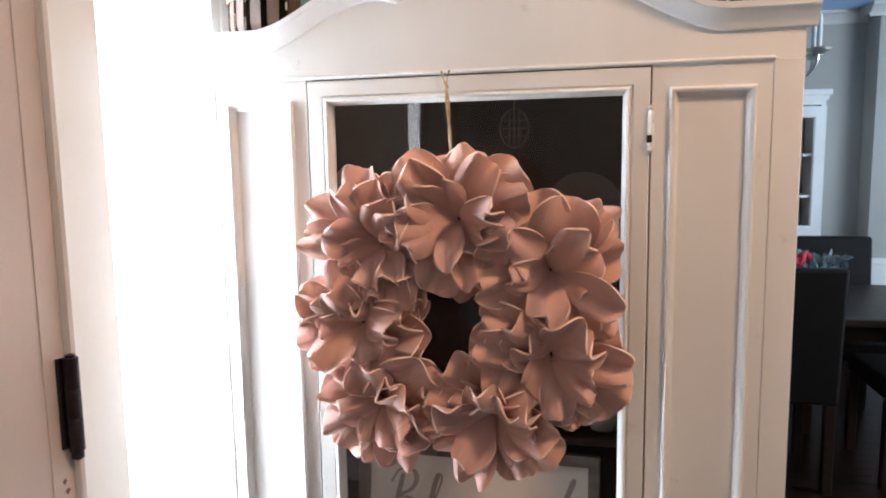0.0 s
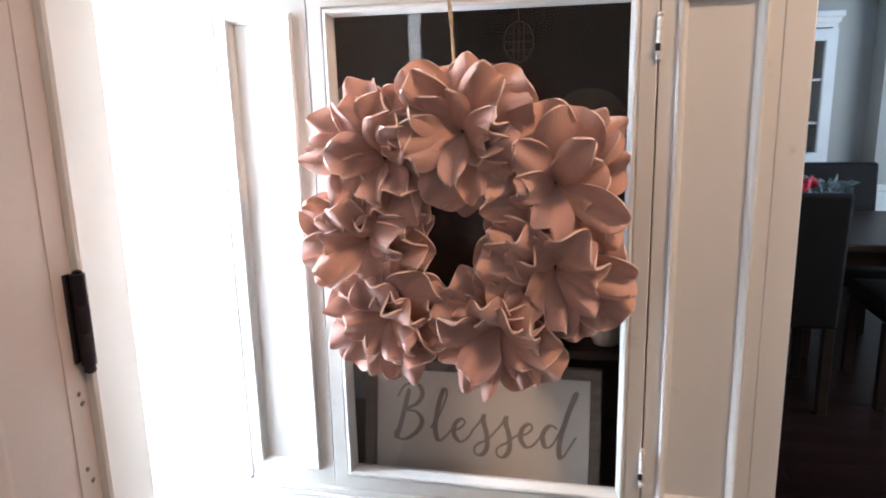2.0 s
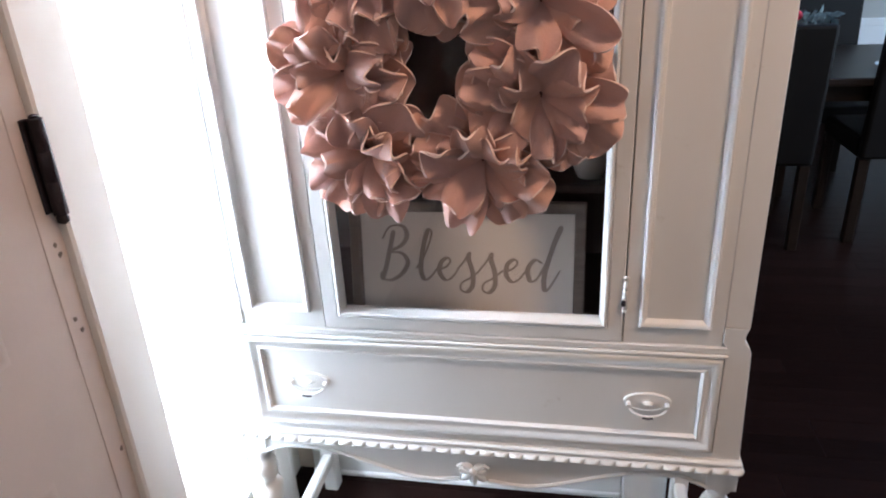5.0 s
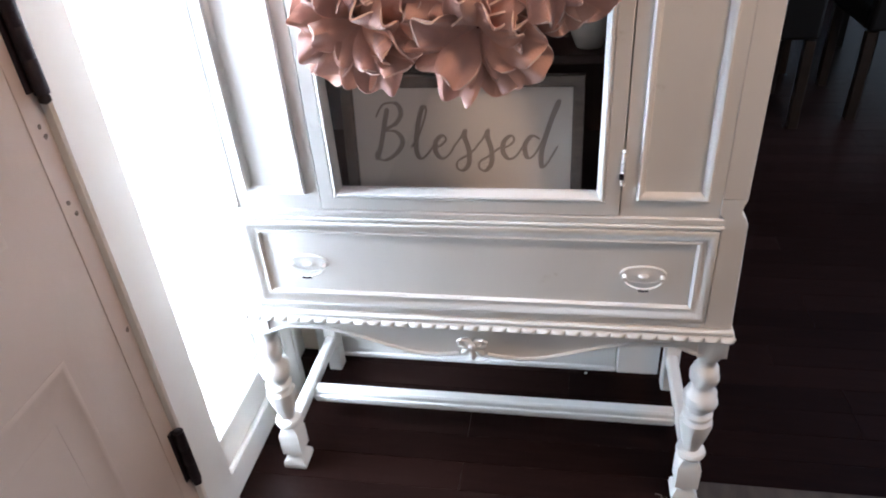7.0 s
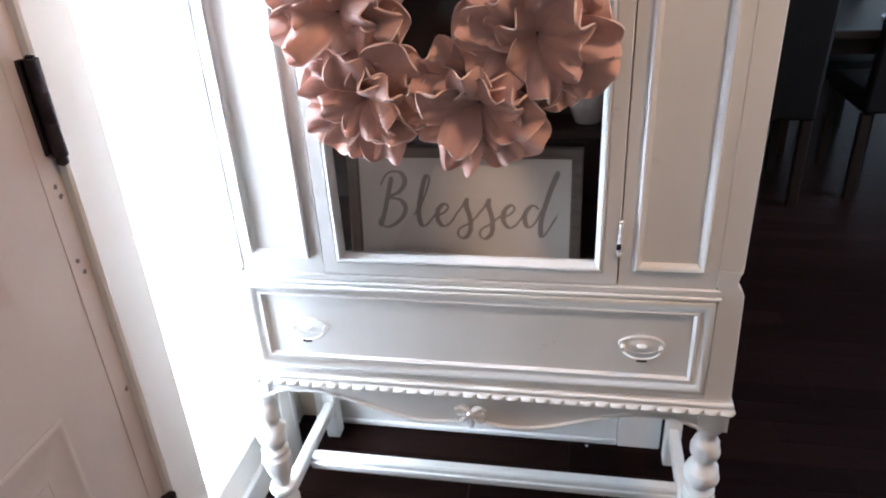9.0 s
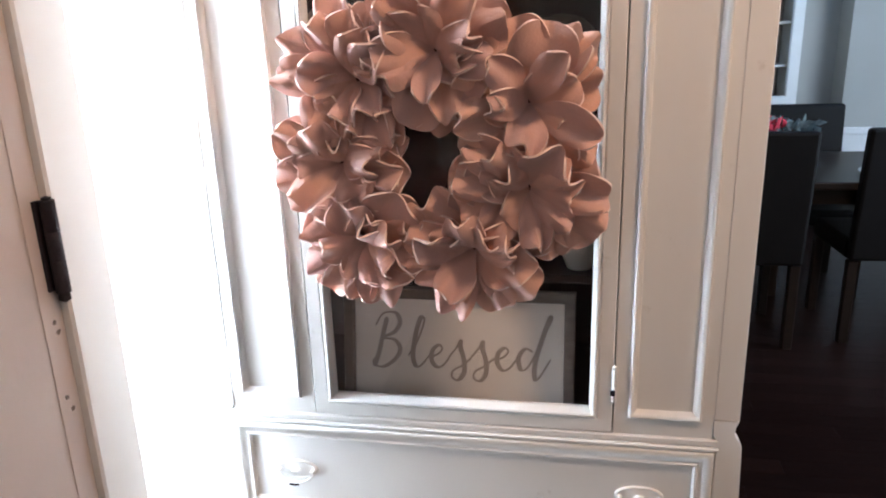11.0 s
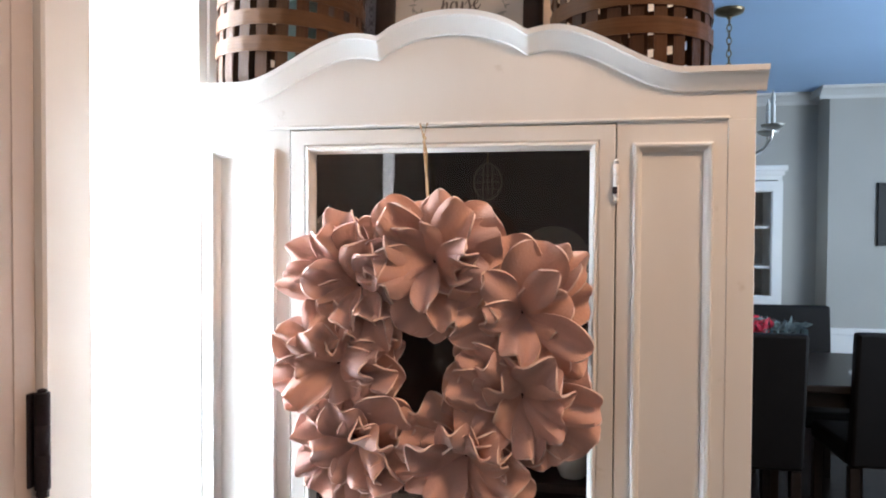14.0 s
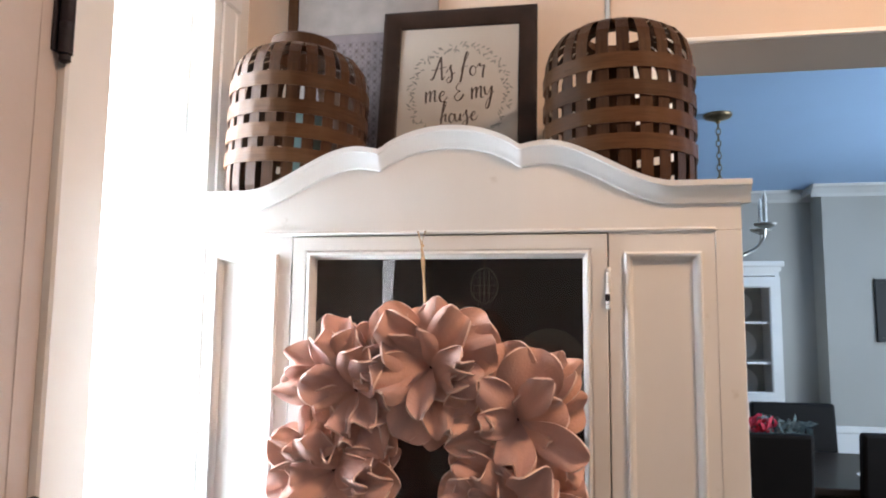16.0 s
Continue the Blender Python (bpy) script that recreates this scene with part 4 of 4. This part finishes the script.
orn = thing("hanging_ornament", (0.044, 0.20, 1.513), "small oval wire ornament hanging in the cabinet", "ornament")
bm = bmesh.new()
tube(bm, [(0.044 + 0.026 * math.cos(math.tau * k / 28), 0.20, 1.513 + 0.034 * math.sin(math.tau * k / 28)) for k in range(28)], 0.0016, 6, True)
part("oval", bm, SIGNFRAME, orn, smooth=True)
bm = bmesh.new()
for q in (-0.009, 0.0, 0.009):
    tube(bm, [(0.044 + q, 0.20, 1.484), (0.044 + q, 0.20, 1.542)], 0.0014, 5)
    tube(bm, [(0.0215, 0.201, 1.513 + 1.6 * q), (0.0665, 0.201, 1.513 + 1.6 * q)], 0.0014, 5)
part("lattice", bm, SIGNFRAME, orn)
bm = bmesh.new()
tube(bm, [(0.044, 0.20, 1.547), (0.044, 0.20, 1.638)], 0.0006, 5)
part("thread", bm, TWINE, orn)
# Glass plate, built as a dish in the opaque taupe frame material
ob = thing("standing_plate", (0.165, 0.30, 1.28), "glass plate drawn in opaque taupe, standing at the back of the cabinet shelf", "plate")
bm = bmesh.new()
lathe(bm, [(0.045, 0.0), (0.074, 0.010), (0.076, 0.013), (0.045, 0.005), (0.01, 0.005)], 0, 0, 28)
bmesh.ops.transform(bm, matrix=pose(0.165, 0.325, 1.28 + 0.076, 78), verts=bm.verts[:])
part("dish", bm, SIGNFRAME, ob, smooth=True)

# ---------------------------------------------------------------- on top of the cabinet
TOP = 1.655


def basket(cx, cy, R, H, rim, lip, label, lean):
    ob = thing("basket", (cx, cy, TOP), label, "basket", "splint baskets on the cabinet")
    ob.rotation_euler = (0, radians(lean), 0)
    base = Vector((cx, cy, TOP))

    u0 = (H - 0.075) / H

    def rad(u):
        if u < 0.12:
            return R * (0.90 + 0.10 * math.sin(u / 0.12 * math.pi / 2))
        if u < u0:
            return R
        w = (u - u0) / (1 - u0)
        return rim + (R - rim) * math.cos(w * math.pi / 2) ** 0.75

    n, m = 24, 20
    bm = bmesh.new()
    rows = []
    for j in range(m + 1):
        u = j / m
        z = H * (u if u < u0 else u0 + (1 - u0) * math.sin((u - u0) / (1 - u0) * math.pi / 2))
        r = rad(u)
        w = min(0.0108, r * 0.115)
        rows.append([bm.verts.new((r + d, s * w, z)) for d in (-0.0008, 0.0008) for s in (-1, 1)])
    for a, b in zip(rows, rows[1:]):
        for i, k in ((0, 1), (1, 3), (3, 2), (2, 0)):
            bm.faces.new((a[i], a[k], b[k], b[i]))
    me = bpy.data.meshes.new("slat")
    bmesh.ops.recalc_face_normals(bm, faces=bm.faces[:])
    bm.to_mesh(me)
    bm.free()
    me.materials.append(BASKET)
    for i in range(n):
        s = new("slat", me)
        s.parent = ob
        s.rotation_euler = (0, radians(random.uniform(-0.4, 0.4)), 2 * math.pi * (i + random.uniform(-0.08, 0.08)) / n)
    for k, hz in enumerate((0.089, 0.133, 0.179, 0.231)):
        u = hz / H
        bm = bmesh.new()
        seg = 88
        rws = []
        ph = random.uniform(-0.003, 0.003)
        for i in range(seg):
            a = 2 * math.pi * i / seg
            r = rad(u) + 0.0028 + 0.0008 * math.cos(a * n)
            zc = H * u + ph * math.sin(a)
            rws.append([bm.verts.new(base + Vector(((r + d) * math.cos(a), (r + d) * math.sin(a), zc + s * 0.0135))) for d in (-0.0008, 0.0008) for s in (-1, 1)])
        for a, b in zip(rws, rws[1:] + rws[:1]):
            for i, q in ((0, 1), (1, 3), (3, 2), (2, 0)):
                bm.faces.new((a[i], a[q], b[q], b[i]))
        part("hoop", bm, BASKETHOOP, ob, smooth=True)
    bm = bmesh.new()
    lathe(bm, [(rim - 0.008, TOP + H - 0.012), (rim + 0.006, TOP + H - 0.012), (rim + 0.007, TOP + H + lip), (rim + 0.004, TOP + H + lip + 0.003), (rim - 0.004, TOP + H + lip + 0.002), (rim - 0.005, TOP + H - 0.008)], cx, cy, 40)
    bmesh.ops.delete(bm, geom=[f for f in bm.faces if len(f.verts) > 4], context="FACES_ONLY")
    part("rim", bm, BASKET, ob, smooth=True)
    bm = bmesh.new()
    lathe(bm, [(R * 0.88, TOP + 0.001), (R * 0.89, TOP + 0.008)], cx, cy, 40)
    part("base", bm, BASKET, ob)
    return ob


basket(-0.335, 0.165, 0.134, 0.322, 0.059, 0.026, "woven brown splint basket with a raised rim", 2)
basket(0.297, 0.165, 0.134, 0.326, 0.060, 0.004, "woven dark brown splint basket with a domed top", 0)
jar = thing("jar", (-0.315, 0.18, TOP + 0.009), "teal glazed jar standing inside the basket", "jar")
bm = bmesh.new()
lathe(bm, [(r, TOP + 0.009 + z) for r, z in ((0.035, 0), (0.04, 0.006), (0.046, 0.06), (0.046, 0.14), (0.04, 0.18), (0.03, 0.19), (0.03, 0.205), (0.026, 0.205))], -0.315, 0.18, 24)
part("body", bm, TEAL, jar, smooth=True)

pic = thing("framed_print", (-0.03, 0.30, TOP), "dark brown framed print with script lettering and a leaf wreath", "picture")
PM = Matrix.Translation((-0.031, 0.30, TOP)) @ Matrix.Rotation(radians(-8), 4, "X") @ Matrix.Rotation(radians(0.2), 4, "Y") @ Matrix.Translation((0.031, -0.30, -TOP))
bm = bmesh.new()
ring(bm, -0.211, 0.140, TOP, 2.158, [(0, 0.315), (0, 0.296), (0.003, 0.293), (0.014, 0.292), (0.031, 0.295), (0.037, 0.298), (0.041, 0.302), (0.041, 0.312), (0.041, 0.315)], PM)
part("frame", bm, PICFRAME, pic, smooth=True)
bm = boxes((-0.172, 0.101, 0.306, 0.313, TOP + 0.035, 2.120))
bmesh.ops.transform(bm, matrix=PM, verts=bm.verts[:])
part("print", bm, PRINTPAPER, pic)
for txt, x, z, u in (("As for", -0.094, 1.990, 0.0205), ("me & my", -0.107, 1.931, 0.0220), ("house", -0.073, 1.882, 0.0180)):
    script("lettering", txt, x, 0.3054, z, u, 1.20 * u, 0.0045, INK, pic, PM, "black brush-script lettering", 0.05)
bm = bmesh.new()
random.seed(3)
for i in range(170):
    a = 2 * math.pi * i / 170 + random.uniform(-0.03, 0.03)
    r = 0.116 + random.uniform(-0.010, 0.010)
    c = Vector((-0.034 + r * 0.95 * math.cos(a), 0.3054, 1.952 + r * math.sin(a)))
    d = a + math.pi / 2 + random.choice((-0.9, 0.9))
    u = Vector((math.cos(d), 0, math.sin(d))) * 0.0062
    w = Vector((-math.sin(d), 0, math.cos(d))) * 0.0019
    bm.faces.new([bm.verts.new(PM @ p) for p in (c - u, c + w, c + u, c - w)])
part("leaf_ring", bm, LEAFINK, pic, "pale grey printed leaf wreath")

board = thing("patterned_board", (-0.31, 0.385, TOP), "whitewashed board with a mauve damask pattern", "board")
part("panel", boxes((-0.41, -0.215, 0.384, 0.392, TOP, 2.118, 0.001)), DAMASK, board)
bm = bmesh.new()
for i in range(13):
    for j in range(29):
        big = 1.0 if (i + j) % 2 else 0.55
        c = Vector((-0.403 + i * 0.0152, 0.3835, TOP + 0.010 + j * 0.0152))
        for dx, dz, q in ((0, 0, 1.0), (0.0045, 0.005, 0.4), (-0.0045, 0.005, 0.4), (0.0045, -0.005, 0.4), (-0.0045, -0.005, 0.4)):
            p = c + Vector((dx, 0, dz))
            h = 0.0046 * big * q
            bm.faces.new([bm.verts.new(p + Vector(v)) for v in ((-h, 0, 0), (0, 0, 1.3 * h), (h, 0, 0), (0, 0, -1.3 * h))])
part("damask_print", bm, LACE, board)
wb = thing("white_board", (-0.29, 0.41, TOP), "tall white board with a brown wooden edge against the wall", "board")
part("panel", boxes((-0.435, -0.09, 0.40, 0.412, TOP, 2.26, 0.001)), BOARD, wb)
part("edge", boxes((-0.462, -0.436, 0.398, 0.414, TOP, 2.27, 0.002)), BASKET, wb, "brown wooden edge strip")
setting("trim_wall_joint", boxes((0.292, 0.304, BW - 0.006, BW - 0.001, 2.12, CZ, 0.002)), SILVER, "narrow grey strip on the wall above the cabinet", "trim")


# ---------------------------------------------------------------- dining room things
def dining_chair(at, turn):
    ob = thing("dining_chair", (0, 0, 0), "dark espresso leather dining chair at the table", "chair", "chairs round the table")
    part("seat", boxes((-0.23, 0.23, -0.22, 0.23, 0.40, 0.49, 0.018, 2)), LEATHER, ob)
    bm = boxes((-0.23, 0.23, -0.275, -0.215, 0.405, 1.0, 0.015, 2))
    for v in bm.verts:
        v.co.y -= max(0, v.co.z - 0.5) * 0.10
    part("backrest", bm, LEATHER, ob)
    for x in (-0.205, 0.205):
        for y in (-0.235, 0.205):
            bm = boxes((x - 0.021, x + 0.021, y - 0.021, y + 0.021, 0.0, 0.401, 0.003))
            part("leg", bm, DARKWOOD, ob)
    ob.matrix_basis = pose(*at, 0, 0, turn)
    return ob


ch = dining_chair((0.97, 2.32, 0), 0)
for at, turn in (((1.65, 2.42, 0), 0), ((1.50, 3.02, 0), 180), ((0.80, 3.02, 0), 180), ((2.3, 2.66, 0), 90)):
    copy_thing(ch, pose(*at, 0, 0, turn))
tb = thing("dining_table", (1.25, 2.65, 0), "dark polished wooden dining table set with plates", "table")
part("tabletop", boxes((0.35, 2.15, 2.16, 3.08, 0.725, 0.76, 0.006, 2)), DARKWOOD, tb)
part("table_apron", boxes((0.45, 2.05, 2.26, 2.98, 0.64, 0.724)), DARKWOOD, tb)
for x in (0.48, 2.02):
    for y in (2.29, 2.95):
        part("leg", boxes((x - 0.04, x + 0.04, y - 0.04, y + 0.04, 0, 0.7, 0.006)), DARKWOOD, tb)
for x, y in ((1.62, 2.36), (1.05, 2.36), (1.32, 2.9), (1.95, 2.62)):
    ob = thing("plate", (x, y, 0.76), "white china plate on the dining table", "plate", "plates on the table")
    bm = bmesh.new()
    lathe(bm, [(0.07, 0.7605), (0.075, 0.763), (0.125, 0.775), (0.128, 0.778), (0.12, 0.777), (0.072, 0.766), (0.02, 0.766)], x, y, 28)
    part("dish", bm, CHINA, ob, smooth=True)
    nk = thing("napkin", (x + 0.02, y - 0.01, 0.775), "folded white napkin on a plate", "napkin", "napkins on the table")
    bm = bmesh.new()
    box(bm, x - 0.06, x + 0.07, y - 0.045, y + 0.04, 0.7785, 0.790, 0.004, 2)
    part("cloth", bm, PAPER, nk)
fa = thing("flower_arrangement", (1.10, 2.60, 0.76), "red silk flowers with grey foliage in a silver pot", "flowers")
bm = bmesh.new()
lathe(bm, [(0.05, 0.761), (0.06, 0.77), (0.075, 0.85), (0.07, 0.85), (0.03, 0.84)], 1.10, 2.60, 20)
part("pot", bm, SILVER, fa, smooth=True)
random.seed(11)
for mt, nm, n, sp in ((RED, "red_bloom", 90, (1.145, 0.032)), (GREYLEAF, "foliage", 110, (1.215, 0.065))):
    bm = bmesh.new()
    for i in range(n):
        c = Vector((sp[0] + random.gauss(0, sp[1]), 2.58 + random.gauss(0, 0.05), 0.93 + random.uniform(-0.08, 0.06)))
        u = Vector((random.gauss(0, 1), random.gauss(0, 1), random.gauss(0, 1))).normalized()
        w = u.orthogonal().normalized() * 0.020
        u *= 0.034
        e = u.cross(w).normalized() * 0.004
        bm.faces.new([bm.verts.new(p) for p in (c - u, c + w + e, c + u, c - w + e)])
    part(nm, bm, mt, fa)["kind"] = "stuff"

# chandelier
lamp = thing("chandelier", (0.937, 2.345, 2.47), "brass chandelier with candle arms hanging on a chain", "chandelier")
CX, CY = 0.937, 2.345
bm = bmesh.new()
lathe(bm, [(0.066, 2.469), (0.066, 2.462), (0.058, 2.452), (0.03, 2.442), (0.012, 2.436), (0.008, 2.425)], CX, CY, 28)
part("canopy", bm, BRASS, lamp, smooth=True)
bm = bmesh.new()
for i in range(14):
    z = 2.415 - i * 0.030
    pts = [(CX + (0.010 * math.cos(a) if i % 2 else 0), CY + (0 if i % 2 else 0.010 * math.cos(a)), z + 0.019 * math.sin(a)) for a in [math.tau * k / 12 for k in range(12)]]
    tube(bm, pts, 0.0025, 6, True)
part("chain", bm, BRASS, lamp, smooth=True)
bm = bmesh.new()
lathe(bm, [(0.006, 2.005), (0.012, 1.995), (0.01, 1.965), (0.026, 1.935), (0.03, 1.910), (0.018, 1.875), (0.012, 1.845), (0.03, 1.815), (0.034, 1.795), (0.018, 1.765), (0.006, 1.745), (0.01, 1.735), (0.003, 1.725)], CX, CY, 20)
part("stem", bm, BRASS, lamp, smooth=True)
for i in range(6):
    a = i * math.tau / 6 + 0.35
    d = Vector((math.cos(a), math.sin(a), 0))
    bm = bmesh.new()
    tube(bm, [Vector((CX, CY, 0)) + d * r + Vector((0, 0, z)) for r, z in ((0.02, 1.795), (0.06, 1.780), (0.11, 1.780), (0.17, 1.805), (0.205, 1.850), (0.21, 1.890))], 0.006, 8)
    arm = part("arm", bm, SILVER, lamp, smooth=True)
    bm = bmesh.new()
    p = Vector((CX, CY, 0)) + d * 0.21
    lathe(bm, [(0.01, 1.885), (0.045, 1.900), (0.05, 1.910), (0.044, 1.909), (0.012, 1.897), (0.012, 1.905)], p.x, p.y, 18)
    part("drip_pan", bm, SILVER, arm, smooth=True)
    bm = bmesh.new()
    lathe(bm, [(0.011, 1.900), (0.011, 2.000), (0.008, 2.005), (0.012, 2.025), (0.006, 2.050), (0.001, 2.065)], p.x, p.y, 12)
    part("candle", bm, WAX, arm, smooth=True)

# white hutch with glazed doors
hu = thing("hutch", (1.18, 4.2, 0), "white painted glazed hutch holding china", "cabinet")
HX0, HX1, HY0, HY1 = 0.83, 1.67, 4.02, 4.42
part("side", boxes((HX1 - 0.03, HX1, HY0 + 0.02, HY1, 0, 1.80)), TRIM, hu)
part("side", boxes((HX0, HX0 + 0.03, HY0 + 0.02, HY1, 0, 1.80)), TRIM, hu)
part("back", boxes((HX0, HX1, HY1 - 0.02, HY1, 0, 1.80)), DINWALL, hu)
part("crown", boxes((HX0 - 0.03, HX1 + 0.03, HY0 - 0.01, HY1, 1.86, 1.90, 0.006), (HX0 - 0.012, HX1 + 0.012, HY0 + 0.005, HY1, 1.83, 1.86), (HX0, HX1, HY0 + 0.02, HY1, 1.80, 1.83)), TRIM, hu)
for x0, x1 in ((HX0, 1.249), (1.251, HX1)):
    bm = bmesh.new()
    ring(bm, x0, x1, 0.92, 1.79, [(0, HY0 + 0.02), (0, HY0), (0.065, HY0), (0.075, HY0 + 0.008), (0.075, HY0 + 0.02)])
    d = part("door", bm, TRIM, hu)
    g = part("glass_pane", boxes((x0 + 0.07, x1 - 0.07, HY0 + 0.01, HY0 + 0.014, 0.99, 1.72)), GLASS, d)
    g.visible_shadow = False
for z in (0.92, 1.20, 1.48):
    part("shelf", boxes((HX0 + 0.03, HX1 - 0.03, HY0 + 0.03, HY1 - 0.02, z - 0.018, z)), TRIM, hu)
part("lower_case", boxes((HX0, HX1, HY0, HY1 - 0.02, 0.0, 0.90, 0.006)), TRIM, hu)
for x, z in ((1.47, 0.92), (1.30, 0.92), (1.47, 1.20), (1.31, 1.20), (1.45, 1.48), (1.24, 1.48)):
    ob = thing("display_plate", (x, 4.34, z), "white china plate standing in the hutch", "plate", "plates in the hutch")
    bm = bmesh.new()
    lathe(bm, [(0.06, 0.0), (0.11, 0.014), (0.112, 0.018), (0.06, 0.006), (0.01, 0.006)], 0, 0, 24)
    bmesh.ops.transform(bm, matrix=pose(x, 4.36, z + 0.112, 80), verts=bm.verts[:])
    part("dish", bm, CHINA, ob, smooth=True)

tv = thing("wall_picture", (2.59, 4.20, 1.565), "black framed picture on the dining room wall", "picture")
bm = bmesh.new()
ring(bm, 2.345, 2.845, 1.345, 1.785, [(0, 4.218), (0, 4.19), (0.025, 4.19), (0.028, 4.205), (0.028, 4.218)])
part("frame", bm, BLACK, tv)
part("print", boxes((2.372, 2.818, 4.208, 4.216, 1.372, 1.758)), BLACK, tv)

# flush ceiling ring over the hall, added unseen to hold the warm lamp
cl = thing("ceiling_lamp", (1.15, -0.70, CZ), "flush brass ring added out of view round the warm hall light", "lamp")
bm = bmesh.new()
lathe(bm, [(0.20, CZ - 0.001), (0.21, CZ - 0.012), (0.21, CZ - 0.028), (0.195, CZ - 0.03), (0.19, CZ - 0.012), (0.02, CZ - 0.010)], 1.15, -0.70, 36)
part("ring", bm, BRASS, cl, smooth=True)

# mat on the floor at the opening
mt = thing("floor_mat", (1.1, -0.5, 0), "grey washed woven mat on the dark floor", "mat")
part("weave", boxes((0.484, 1.9, -1.3, 0.055, 0.0005, 0.009, 0.003)), RUG, mt)
part("binding", boxes((0.472, 0.4838, -1.3, 0.055, 0.0005, 0.011, 0.003)), RUG, mt)

lint = thing("lint_tuft", (0.41, -0.01, 0), "small grey tuft of lint on the floor beside a cabinet leg", "lint")
random.seed(9)
bm = bmesh.new()
for i in range(16):
    a, r = random.uniform(0, 6.28), random.uniform(0.008, 0.02)
    c = Vector((0.412 + random.uniform(-0.006, 0.006), -0.01, 0.004))
    tube(bm, [c, c + Vector((r * 0.6 * math.cos(a), r * 0.6 * math.sin(a), r * 0.8)), c + Vector((r * math.cos(a + 0.8), r * math.sin(a + 0.8), r * random.uniform(0, 1)))], 0.0006, 4)
part("fibres", bm, GREYINK, lint)
fleck = thing("paint_fleck", (0.246, 0.40, 0), "tiny white fleck of paint on the dark floor", "fleck")
bm = bmesh.new()
lathe(bm, [(0.0045, 0.0), (0.004, 0.0008), (0.001, 0.0011)], 0.246, 0.398, 9)
part("chip", bm, CHINA, fleck)

# floorboards, end to end across the hall and the dining room
random.seed(5)
shared = {}
fl = bpy.data.objects["floor"]
y = -1.6
while y < 4.4:
    w = 0.083
    x = -0.75
    while x < 3.4:
        L = random.choice((0.7, 0.95, 1.2, 1.5))
        if L not in shared:
            bm = bmesh.new()
            box(bm, 0, L - 0.0006, 0, w - 0.0007, -0.0035, 0.0, 0.0004)
            me = bpy.data.meshes.new("floorboard")
            bm.to_mesh(me)
            bm.free()
            me.materials.append(FLOOR)
            shared[L] = me
        b = new("floorboard", shared[L])
        b.parent = fl
        b.location = (x, y, -0.0001)
        x += L
    y += w
